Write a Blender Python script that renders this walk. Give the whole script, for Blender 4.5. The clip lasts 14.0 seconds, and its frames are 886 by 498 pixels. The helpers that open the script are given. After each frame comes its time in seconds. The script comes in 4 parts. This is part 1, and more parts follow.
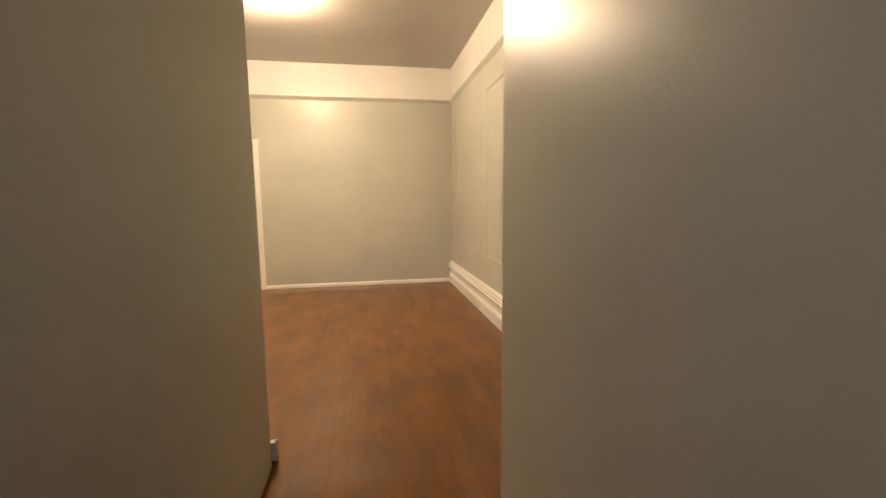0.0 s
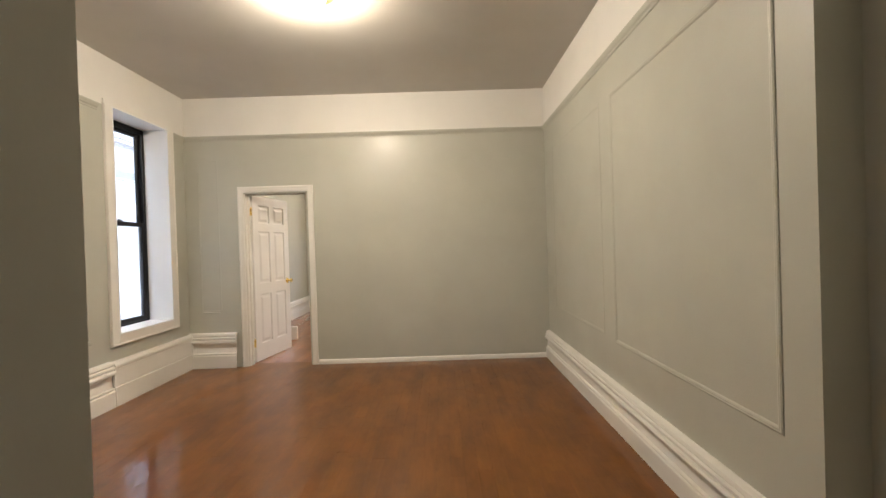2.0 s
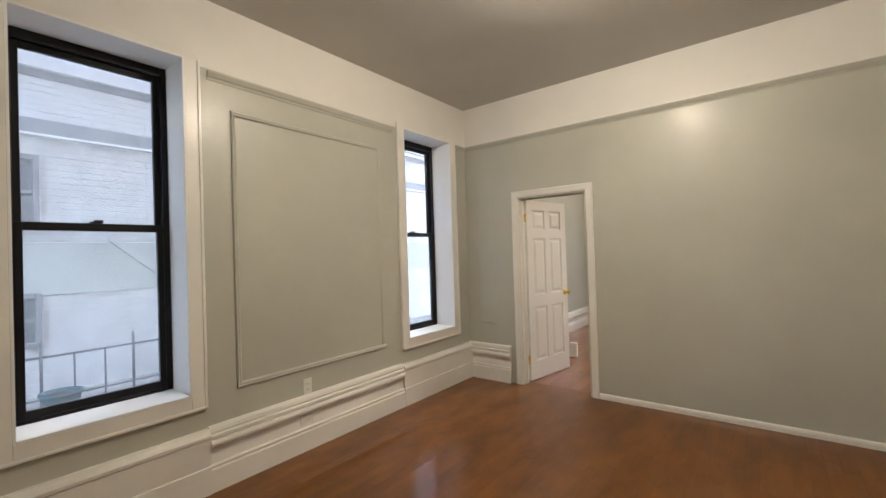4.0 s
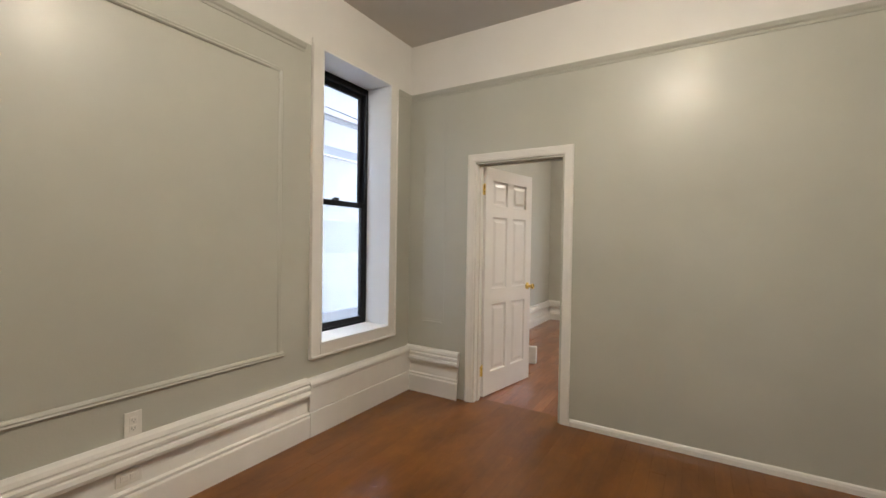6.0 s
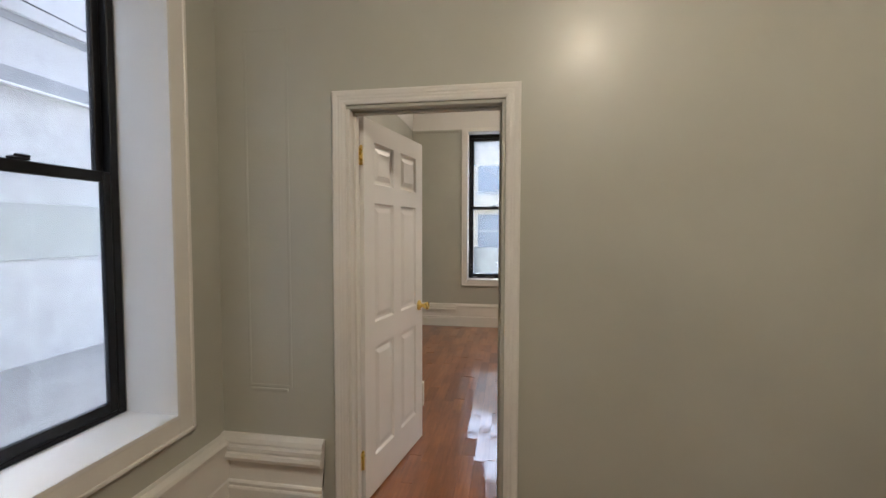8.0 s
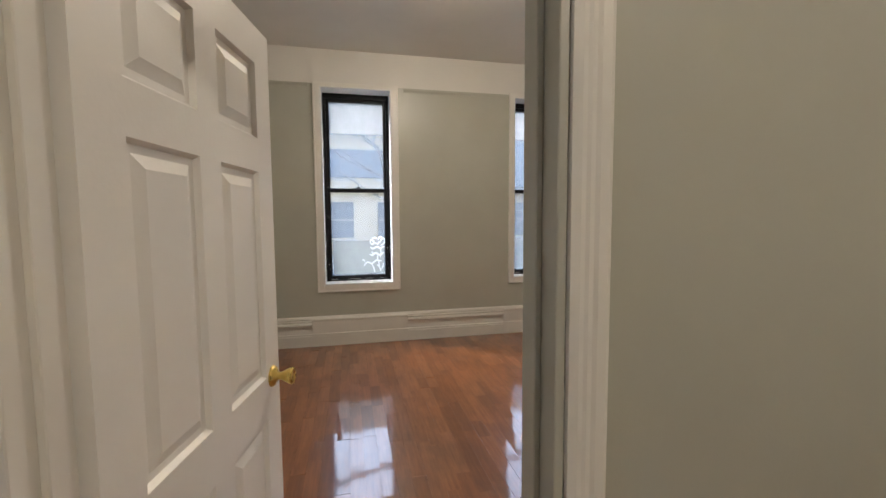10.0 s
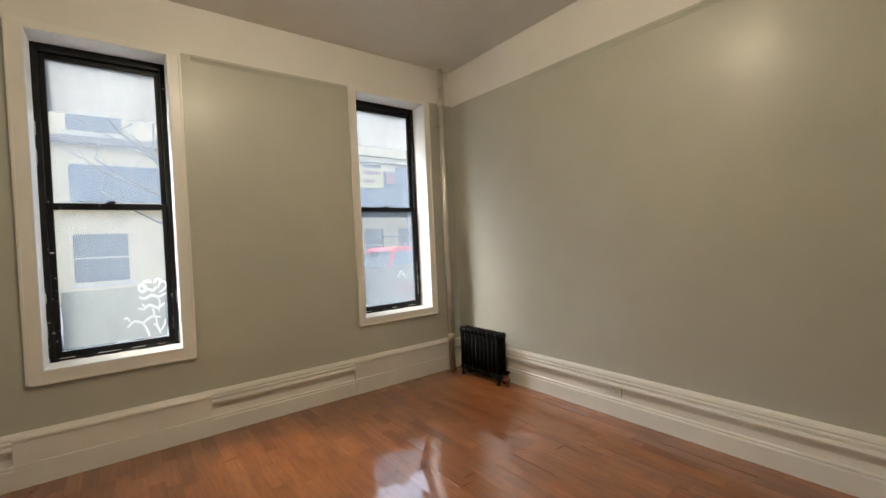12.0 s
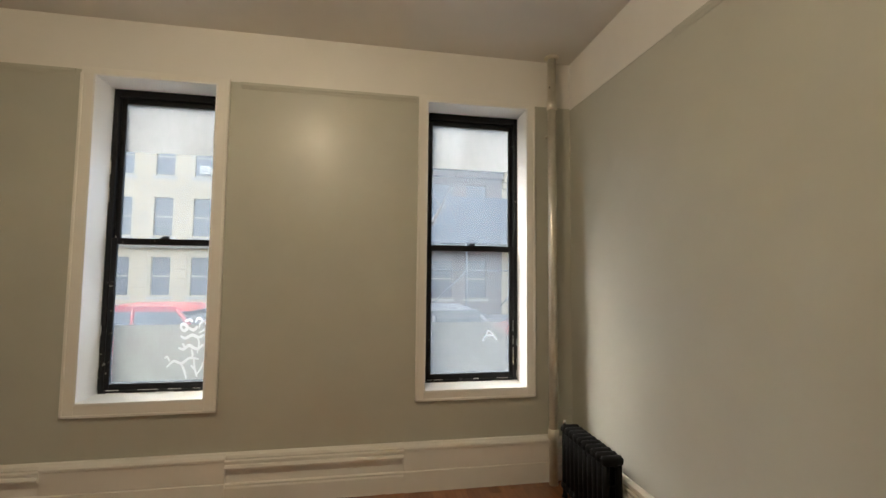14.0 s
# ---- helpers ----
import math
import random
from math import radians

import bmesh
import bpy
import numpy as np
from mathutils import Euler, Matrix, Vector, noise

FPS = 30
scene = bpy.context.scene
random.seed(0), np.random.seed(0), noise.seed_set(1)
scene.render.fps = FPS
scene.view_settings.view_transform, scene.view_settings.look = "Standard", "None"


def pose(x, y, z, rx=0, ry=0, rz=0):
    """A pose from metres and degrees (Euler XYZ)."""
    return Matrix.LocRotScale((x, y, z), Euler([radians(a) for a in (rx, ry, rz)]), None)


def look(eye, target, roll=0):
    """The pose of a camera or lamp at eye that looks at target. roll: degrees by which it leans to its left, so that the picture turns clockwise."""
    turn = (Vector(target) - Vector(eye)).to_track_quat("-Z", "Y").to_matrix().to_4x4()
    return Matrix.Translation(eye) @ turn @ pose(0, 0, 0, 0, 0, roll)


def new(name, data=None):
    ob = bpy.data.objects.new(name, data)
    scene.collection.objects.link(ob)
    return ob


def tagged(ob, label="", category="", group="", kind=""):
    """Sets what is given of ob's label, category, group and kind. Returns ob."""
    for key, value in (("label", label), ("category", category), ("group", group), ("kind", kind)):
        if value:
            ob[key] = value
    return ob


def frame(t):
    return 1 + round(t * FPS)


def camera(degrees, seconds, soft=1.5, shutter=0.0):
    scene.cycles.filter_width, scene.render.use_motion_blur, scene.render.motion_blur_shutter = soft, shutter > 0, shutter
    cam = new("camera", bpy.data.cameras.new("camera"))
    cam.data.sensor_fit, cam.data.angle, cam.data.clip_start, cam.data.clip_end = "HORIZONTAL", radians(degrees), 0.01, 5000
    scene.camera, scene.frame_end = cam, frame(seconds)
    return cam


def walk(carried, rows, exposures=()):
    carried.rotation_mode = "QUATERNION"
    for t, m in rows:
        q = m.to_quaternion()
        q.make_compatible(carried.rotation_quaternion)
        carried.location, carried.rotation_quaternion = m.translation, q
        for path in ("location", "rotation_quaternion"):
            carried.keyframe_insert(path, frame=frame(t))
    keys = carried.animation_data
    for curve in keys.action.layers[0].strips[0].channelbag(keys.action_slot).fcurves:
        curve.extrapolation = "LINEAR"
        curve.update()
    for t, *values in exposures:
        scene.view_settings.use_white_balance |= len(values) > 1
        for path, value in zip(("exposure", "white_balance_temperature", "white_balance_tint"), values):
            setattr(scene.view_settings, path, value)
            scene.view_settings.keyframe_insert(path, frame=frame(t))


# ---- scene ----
cam = camera(93.3, 14.0)

PATH = [
    (0, (2.952, -6.244, 1.232), (3.301, -4.288, 1.003), -0.6),
    (0.5, (2.958, -5.844, 1.245), (3.165, -3.856, 1.16), -1.1),
    (1, (2.966, -5.477, 1.311), (3.234, -3.496, 1.25), -0.4),
    (1.5, (2.931, -5.185, 1.356), (3.222, -3.207, 1.312), -1.6),
    (2, (2.977, -4.893, 1.335), (2.982, -2.894, 1.321), -1.8),
    (2.5, (2.934, -4.573, 1.404), (2.466, -2.629, 1.383), -1.7),
    (3, (2.863, -4.328, 1.469), (1.821, -2.621, 1.485), -2.0),
    (3.2, (2.865, -4.288, 1.487), (1.631, -2.714, 1.507), -2.0),
    (5.5, (2.496, -3.457, 1.348), (1.36, -1.811, 1.347), 0.1),
    (6, (2.294, -3.154, 1.358), (1.252, -1.447, 1.324), 0.9),
    (6.5, (2.067, -2.88, 1.413), (1.191, -1.084, 1.339), 0.8),
    (7, (1.865, -2.563, 1.389), (1.123, -0.708, 1.297), 1.2),
    (7.5, (1.643, -2.248, 1.372), (1.082, -0.33, 1.293), 1.4),
    (8, (1.45, -1.913, 1.445), (1.136, 0.06, 1.352), 0.1),
    (8.2, (1.411, -1.77, 1.44), (1.165, 0.212, 1.349), -0.1),
    (10.3, (1.085, -0.397, 1.443), (1.671, 1.509, 1.278), -0.3),
    (10.5, (1.082, -0.266, 1.431), (1.779, 1.602, 1.262), -0.3),
    (11, (1.085, 0.095, 1.424), (2.088, 1.818, 1.271), -1.0),
    (11.5, (1.154, 0.33, 1.424), (2.334, 1.94, 1.318), -1.7),
    (12, (1.289, 0.602, 1.413), (2.494, 2.198, 1.374), -2.6),
    (12.5, (1.532, 0.832, 1.437), (2.731, 2.431, 1.36), -2.9),
    (13, (1.933, 0.909, 1.457), (2.867, 2.678, 1.408), -2.4),
    (13.5, (2.315, 1.0, 1.475), (3.002, 2.878, 1.471), -0.7),
    (14, (2.692, 1.169, 1.555), (3.029, 3.137, 1.678), 0.6),
]
walk(cam, [(t, look(eye, target, roll)) for t, eye, target, roll in PATH],
     [(0, 5.07, 7600, 16), (0.7, 4.9, 7050, 14), (1.5, 4.95, 6200, 11), (2.5, 4.36, 5900, 9), (3.2, 4.32, 5850, 9), (5.5, 4.34, 5700, 9), (7, 4.2, 5600, 9), (8, 3.91, 5750, 9), (10.4, 3.75, 5850, 9), (11, 3.85, 5950, 8), (12, 3.79, 6350, 6), (13, 3.72, 6550, 6), (14, 3.65, 6600, 6)])

# ---- world, sun, exposure ----
world = bpy.data.worlds.new("sky")
scene.world = world
world.use_nodes = True
wn = world.node_tree.nodes
sky = wn.new("ShaderNodeTexSky")
sky.sky_type, sky.sun_disc = "NISHITA", False
sky.sun_elevation, sky.sun_rotation = radians(50), radians(305)
sky.air_density, sky.dust_density, sky.ozone_density = 1.0, 3.0, 1.0
wn["Background"].inputs["Strength"].default_value = 0.15
veil = wn.new("ShaderNodeHueSaturation")  # thin high cloud: paler than a clear blue sky
veil.inputs["Saturation"].default_value, veil.inputs["Value"].default_value = 0.6, 1.1
world.node_tree.links.new(sky.outputs[0], veil.inputs["Color"])
world.node_tree.links.new(veil.outputs[0], wn["Background"].inputs["Color"])

sun = new("sun", bpy.data.lights.new("sun", "SUN"))
sun.data.energy, sun.data.angle, sun.data.color = 0.055, radians(60), (1.0, 0.96, 0.9)
sun.matrix_world = look((0, 0, 30), (10.5, -7.3, 14.7))

LAMP_COLOR = (1.0, 0.815, 0.60)
LAMP_POWER = 4.15


# ---- small mesh tools ----
def box(bm, x0, x1, y0, y1, z0, z1, bevel=0.0, seg=1):
    geo = bmesh.ops.create_cube(bm, size=1.0)
    for v in geo["verts"]:
        v.co = Vector(((x0 + x1) / 2 + v.co.x * (x1 - x0), (y0 + y1) / 2 + v.co.y * (y1 - y0), (z0 + z1) / 2 + v.co.z * (z1 - z0)))
    if bevel:
        edges = list({e for v in geo["verts"] for e in v.link_edges})
        bmesh.ops.bevel(bm, geom=edges, offset=bevel, segments=seg, affect="EDGES", profile=0.6)
    return bm


def boxes(*specs, bevel=0.0, seg=1):
    bm = bmesh.new()
    for s in specs:
        box(bm, *s, bevel=bevel, seg=seg)
    return bm


def sweep(bm, profile, start, end, out):
    """A straight moulding: profile points (depth, height) from start to end, out is the way off the wall."""
    a, b, o = Vector(start), Vector(end), Vector(out).normalized()
    up = Vector((0, 0, 1))
    if abs((b - a).normalized().z) > 0.9:
        up = (b - a).normalized().cross(o)
    rows = [[bm.verts.new(p + o * d + up * h) for d, h in profile] for p in (a, b)]
    n = len(profile)
    for i in range(n - 1):
        bm.faces.new((rows[0][i], rows[0][i + 1], rows[1][i + 1], rows[1][i]))
    bm.faces.new(rows[0])
    bm.faces.new(rows[1][::-1])
    bm.faces.new((rows[0][0], rows[1][0], rows[1][-1], rows[0][-1]))
    bmesh.ops.recalc_face_normals(bm, faces=bm.faces)
    return bm


def lathe(bm, profile, seg=24, m=Matrix()):
    rings = []
    for r, z in profile:
        rings.append([bm.verts.new(m @ Vector((r * math.cos(2 * math.pi * i / seg), r * math.sin(2 * math.pi * i / seg), z))) for i in range(seg)])
    for a, b in zip(rings, rings[1:]):
        for i in range(seg):
            f = bm.faces.new((a[i], a[(i + 1) % seg], b[(i + 1) % seg], b[i]))
            f.smooth = True
    for ring in (rings[0][::-1], rings[-1]):
        bm.faces.new(ring)
    return bm


def rod(bm, p, q, r0, r1=None, seg=10):
    p, q = Vector(p), Vector(q)
    m = Matrix.Translation(p) @ (q - p).to_track_quat("Z", "Y").to_matrix().to_4x4()
    return lathe(bm, [(r0, 0), (r0 if r1 is None else r1, (q - p).length)], seg, m)


def mesh_of(name, bm, material):
    me = bpy.data.meshes.new(name)
    bm.to_mesh(me)
    bm.free()
    if material:
        me.materials.append(material)
    return me


def part(name, bm, material, parent, label=""):
    ob = new(name, mesh_of(name, bm, material))
    ob.parent = parent
    return tagged(ob, label)


def thing(name, label, category, group="", kind="", m=None):
    ob = new(name)
    ob.empty_display_size = 0.1
    if m is not None:
        ob.matrix_world = m
    return tagged(ob, label, category, group, kind)


def solid(name, bm, material, label, category="", kind="structure", group=""):
    return tagged(new(name, mesh_of(name, bm, material)), label, category or name.split("_")[0], group, kind)


# ---- materials ----
class Nodes:
    def __init__(self, name):
        self.mat = bpy.data.materials.new(name)
        self.mat.use_nodes = True
        self.t = self.mat.node_tree
        self.b = self.t.nodes["Principled BSDF"]
        self.out = self.t.nodes["Material Output"]

    def add(self, kind, **inputs):
        n = self.t.nodes.new(kind)
        for k, v in inputs.items():
            n.inputs[k.replace("_", " ")].default_value = v
        return n

    def link(self, a, b):
        self.t.links.new(a, b)

    def coords(self, scale=(1, 1, 1)):
        geo = self.add("ShaderNodeNewGeometry")
        m = self.add("ShaderNodeMapping", Scale=scale)
        self.link(geo.outputs["Position"], m.inputs["Vector"])
        return m.outputs[0]

    def noise(self, scale, detail=4.0, rough=0.55, vec=None):
        n = self.add("ShaderNodeTexNoise", Scale=scale, Detail=detail, Roughness=rough)
        self.link(vec or self.coords(), n.inputs["Vector"])
        return n.outputs["Fac"]

    def ramp(self, fac, *stops):
        r = self.add("ShaderNodeValToRGB")
        el = r.color_ramp.elements
        while len(el) < len(stops):
            el.new(0.5)
        for e, (p, c) in zip(el, stops):
            e.position, e.color = p, (*c, 1) if len(c) == 3 else c
        self.link(fac, r.inputs["Fac"])
        return r.outputs["Color"]

    def mix(self, fac, a, b, kind="MIX"):
        m = self.add("ShaderNodeMix")
        m.data_type, m.blend_type = "RGBA", kind
        for socket, v in ((m.inputs[0], fac), (m.inputs[6], a), (m.inputs[7], b)):
            if isinstance(v, (int, float)):
                socket.default_value = v
            elif isinstance(v, tuple):
                socket.default_value = (*v, 1)
            else:
                self.link(v, socket)
        return m.outputs[2]

    def bump(self, height, strength, distance=0.002):
        b = self.add("ShaderNodeBump", Strength=strength, Distance=distance)
        self.link(height, b.inputs["Height"])
        self.link(b.outputs[0], self.b.inputs["Normal"])

    def value(self, fac, lo, hi):
        m = self.add("ShaderNodeMapRange")
        m.inputs["To Min"].default_value, m.inputs["To Max"].default_value = lo, hi
        self.link(fac, m.inputs["Value"])
        return m.outputs[0]


def paint(name, color, rough, spread=0.06, relief=0.25, grime=0.05, coarse=1.3, fine=160, film=0.0):
    """Brushed or rolled wall paint: soft tone drift, roller stipple, uneven gloss."""
    n = Nodes(name)
    big = n.noise(coarse, 5)
    small = n.noise(fine, 2)
    lo = tuple(c * (1 - spread) for c in color)
    hi = tuple(min(1, c * (1 + spread)) for c in color)
    col = n.ramp(big, (0.3, lo), (0.7, hi))
    spots = n.noise(7.0, 6, 0.7)
    n.link(n.mix(n.value(n.ramp(spots, (0.62, (0, 0, 0)), (0.8, (1, 1, 1))), 0, grime), col, tuple(c * 0.6 for c in color)), n.b.inputs["Base Color"])
    n.link(n.value(n.noise(3.1, 4), rough * 0.85, rough * 1.2), n.b.inputs["Roughness"])
    mixed = n.add("ShaderNodeMath")
    mixed.operation = "ADD"
    n.link(small, mixed.inputs[0])
    n.link(n.noise(9.0, 3), mixed.inputs[1])
    n.bump(mixed.outputs[0], relief, 0.0012)
    n.b.inputs["Coat Weight"].default_value = film
    n.b.inputs["Coat Roughness"].default_value = 0.2
    return n.mat


def plain(name, color, rough, metal=0.0, spread=0.1, scale=20.0, spec=0.5):
    n = Nodes(name)
    n.b.inputs["Specular IOR Level"].default_value = spec
    n.link(n.ramp(n.noise(scale, 5), (0.3, tuple(c * (1 - spread) for c in color)), (0.7, tuple(min(1, c * (1 + spread)) for c in color))), n.b.inputs["Base Color"])
    n.b.inputs["Metallic"].default_value = metal
    n.link(n.value(n.noise(scale * 2, 3), rough * 0.8, min(1, rough * 1.2)), n.b.inputs["Roughness"])
    return n.mat


def wood(name, per_island, bright=1.0, contrast=1.0, gloss=(0.25, 0.42), coat=1.0, coat_rough=0.09, blotch=0.8, blue=1.0, ior=1.75, grained=0.4):
    """Varnished red-brown boards: each its own tone, grain along the board, scuffed varnish."""
    n = Nodes(name)
    if per_island:
        rnd = n.add("ShaderNodeNewGeometry").outputs["Random Per Island"]
    else:
        rnd = n.add("ShaderNodeObjectInfo").outputs["Random"]
    mean = (0.185, 0.067, 0.021)
    stops = ((0.0, (0.135, 0.043, 0.013)), (0.3, (0.185, 0.063, 0.02)), (0.6, (0.20, 0.071, 0.024)), (0.85, (0.235, 0.087, 0.032)), (1.0, (0.15, 0.048, 0.015)))
    tone = n.ramp(rnd, *((p, tuple(bright * (m + contrast * (c - m)) for c, m in zip(col, mean))) for p, col in stops))
    shift = n.add("ShaderNodeVectorMath")
    shift.operation = "ADD"
    n.link(n.coords((55, 3.2, 1)), shift.inputs[0])
    comb = n.add("ShaderNodeCombineXYZ")
    times = n.add("ShaderNodeMath")
    times.operation, times.inputs[1].default_value = "MULTIPLY", 97.0
    n.link(rnd, times.inputs[0])
    n.link(times.outputs[0], comb.inputs[0])
    n.link(times.outputs[0], comb.inputs[1])
    n.link(comb.outputs[0], shift.inputs[1])
    grain = n.noise(1.0, 6, 0.65, shift.outputs[0])
    col = n.mix(n.value(n.ramp(grain, (0.4, (0, 0, 0)), (0.75, (1, 1, 1))), 0, grained), tone, (0.055, 0.016, 0.007))
    blot = n.ramp(n.noise(2.6, 6, 0.68, n.coords((1.6, 0.7, 1))), (0.33, (blotch, blotch * 0.96, blotch * 0.92 * blue)), (0.62, (1.12, 1.1, 1.05 * blue)))
    n.link(n.mix(1.0, col, blot, "MULTIPLY"), n.b.inputs["Base Color"])
    n.link(n.value(n.noise(1.7, 5, 0.6), *gloss), n.b.inputs["Roughness"])
    n.b.inputs["Specular IOR Level"].default_value = 0.15
    n.b.inputs["Coat Weight"].default_value = coat
    n.b.inputs["Coat Roughness"].default_value = coat_rough
    n.b.inputs["Coat IOR"].default_value = ior
    n.bump(n.noise(6.0, 2, 0.5), 0.05, 0.004)
    return n.mat


def glass_pane(name, haze, tint=(0.86, 0.9, 0.95), clarity=1.0):
    """Grimy pane with a film of dust that the daylight catches."""
    n = Nodes(name)
    n.t.nodes.remove(n.b)
    clear = n.add("ShaderNodeBsdfTransparent", Color=(clarity, clarity, clarity, 1))
    dust = n.add("ShaderNodeBsdfTranslucent", Color=(*tint, 1))
    gloss = n.add("ShaderNodeBsdfGlossy", Roughness=0.03)
    streak = n.value(n.noise(3.0, 6, 0.65, n.coords((1, 1, 0.5))), haze * 0.6, haze * 1.4)
    m1 = n.add("ShaderNodeMixShader")
    n.link(streak, m1.inputs[0])
    n.link(clear.outputs[0], m1.inputs[1])
    n.link(dust.outputs[0], m1.inputs[2])
    face = n.add("ShaderNodeLayerWeight", Blend=0.5)
    power = n.add("ShaderNodeMath")
    power.operation, power.inputs[1].default_value = "POWER", 4.0
    n.link(face.outputs["Facing"], power.inputs[0])
    fres = n.value(power.outputs[0], 0.03, 0.7)
    m2 = n.add("ShaderNodeMixShader")
    n.link(fres, m2.inputs[0])
    n.link(m1.outputs[0], m2.inputs[1])
    n.link(gloss.outputs[0], m2.inputs[2])
    n.link(m2.outputs[0], n.out.inputs[0])
    return n.mat


def glow(name, color, strength):
    n = Nodes(name)
    n.b.inputs["Base Color"].default_value = (0.9, 0.88, 0.82, 1)
    n.b.inputs["Emission Color"].default_value = (*color, 1)
    n.b.inputs["Emission Strength"].default_value = strength
    return n.mat


def brickwork(name, c1, c2, mortar, width=0.22, height=0.075):
    n = Nodes(name)
    tex = n.add("ShaderNodeTexBrick", Scale=1.0, Mortar_Size=0.006, Color1=(*c1, 1), Color2=(*c2, 1), Mortar=(*mortar, 1))
    tex.inputs["Brick Width"].default_value = width
    tex.inputs["Row Height"].default_value = height
    geo = n.add("ShaderNodeNewGeometry")
    sep = n.add("ShaderNodeSeparateXYZ")
    n.link(geo.outputs["Position"], sep.inputs[0])
    add = n.add("ShaderNodeMath")
    n.link(sep.outputs[0], add.inputs[0])
    n.link(sep.outputs[1], add.inputs[1])
    comb = n.add("ShaderNodeCombineXYZ")
    n.link(add.outputs[0], comb.inputs[0])
    n.link(sep.outputs[2], comb.inputs[1])
    n.link(comb.outputs[0], tex.inputs["Vector"])
    stain = n.ramp(n.noise(0.7, 6, 0.65), (0.3, (0.78, 0.77, 0.76)), (0.65, (1, 1, 1)))
    n.link(n.mix(1.0, tex.outputs["Color"], stain, "MULTIPLY"), n.b.inputs["Base Color"])
    n.b.inputs["Roughness"].default_value = 0.85
    return n.mat


def chipped(name, base, chip):
    """Black window paint with pale chips and smears."""
    n = Nodes(name)
    mask = n.ramp(n.noise(38.0, 5, 0.6), (0.63, (0, 0, 0)), (0.67, (1, 1, 1)))
    zone = n.ramp(n.noise(4.0, 2), (0.57, (0, 0, 0)), (0.64, (1, 1, 1)))
    both = n.mix(1.0, mask, zone, "MULTIPLY")
    n.link(n.mix(both, base, chip), n.b.inputs["Base Color"])
    n.link(n.value(n.noise(12.0), 0.3, 0.55), n.b.inputs["Roughness"])
    n.b.inputs["Specular IOR Level"].default_value = 0.25
    return n.mat


M_WALL = paint("sage_wall_paint", (0.487, 0.486, 0.423), 0.38, 0.06, 0.3, 0.08, 1.3, 95, 0.07)
M_FRIEZE = paint("frieze_white_paint", (0.79, 0.77, 0.725), 0.5, 0.04, 0.3)
# Ceiling white in two tones: each room's light level is painted into the colour.
M_CEIL = paint("dimmed_ceiling_paint", (0.56, 0.535, 0.49), 0.5, 0.05, 0.3)
M_CEIL_FRONT = paint("daylit_ceiling_paint", (0.74, 0.725, 0.68), 0.5, 0.05, 0.3)
M_TRIM = paint("white_gloss_trim", (0.80, 0.78, 0.73), 0.32, 0.05, 0.2, 0.14, 2.0, 60)
M_DOOR = paint("white_door_paint", (0.88, 0.865, 0.84), 0.34, 0.03, 0.25, 0.05, 2.0, 90)
M_REVEAL = paint("white_reveal_paint", (0.82, 0.82, 0.80), 0.4, 0.03, 0.2, 0.08)
M_PLANK = wood("varnished_oak_board", False, 1.45, 0.8, coat_rough=0.075, blue=0.95, ior=1.85)
M_PLANK_REST = wood("varnished_oak_boards", True, 1.45, 0.8, coat_rough=0.075, blue=0.95, ior=1.85)
M_OLD = wood("worn_oak_board", False, 0.98, 0.35, (0.4, 0.55), 0.75, 0.1, 0.7, 0.32, 1.45, 0.18)
M_OLD_REST = wood("worn_oak_boards", True, 0.98, 0.35, (0.4, 0.55), 0.75, 0.1, 0.7, 0.32, 1.45, 0.18)
M_SUB = plain("dark_subfloor", (0.03, 0.014, 0.008), 0.8)
M_BLACK = chipped("black_window_paint", (0.006, 0.006, 0.007), (0.6, 0.58, 0.52))
M_BLACK_CLEAN = plain("black_aluminium", (0.005, 0.005, 0.006), 0.35, 0.0, 0.2, 20.0, 0.3)
M_IRON = plain("black_cast_iron_paint", (0.004, 0.004, 0.004), 0.6, 0.0, 0.3, 20.0, 0.12)
M_BRASS = plain("polished_brass", (0.80, 0.60, 0.18), 0.28, 0.8, 0.12)
M_LAMP_BRASS = plain("aged_brass", (0.55, 0.38, 0.17), 0.35, 1.0, 0.15)
M_STEEL = plain("worn_painted_steel_pipe", (0.66, 0.63, 0.54), 0.3, 0.55, 0.12, 6.0)
M_COPPER = plain("rusty_valve_metal", (0.22, 0.10, 0.055), 0.5, 0.7, 0.3)
M_CHROME = plain("chrome", (0.75, 0.75, 0.75), 0.2, 1.0)
M_PLATE = plain("white_plastic", (0.78, 0.76, 0.70), 0.35, 0.0, 0.04)
M_SLOT = plain("dark_slot", (0.03, 0.03, 0.03), 0.6)
M_GLASS = glass_pane("dusty_window_glass", 0.105, (0.46, 0.52, 0.58), 0.72)
M_GLASS_ALLEY = glass_pane("hazy_window_glass", 0.07, (0.75, 0.77, 0.78), 0.85)
M_FILM = glass_pane("frosted_film", 0.85, (0.29, 0.297, 0.297))
M_FILM_THIN = glass_pane("thin_frosted_film", 0.45, (0.19, 0.205, 0.21), 0.7)
M_FILM_LOW = glass_pane("cloudy_frosted_film", 0.74, (0.2, 0.213, 0.208), 0.8)
M_ETCH = glass_pane("white_marker_paint", 1.0, (0.45, 0.46, 0.47))
M_BULB = glow("lit_frosted_glass", LAMP_COLOR, LAMP_POWER * 3.5)
M_BULB_FRONT = glow("lit_frosted_glass_front", LAMP_COLOR, LAMP_POWER * 3.15)
M_CREAM = plain("cream_brick", (0.39, 0.31, 0.185), 0.85, 0.0, 0.1, 1.2)
M_STONE = plain("pale_limestone", (0.32, 0.29, 0.24), 0.8, 0.0, 0.12, 3.0)
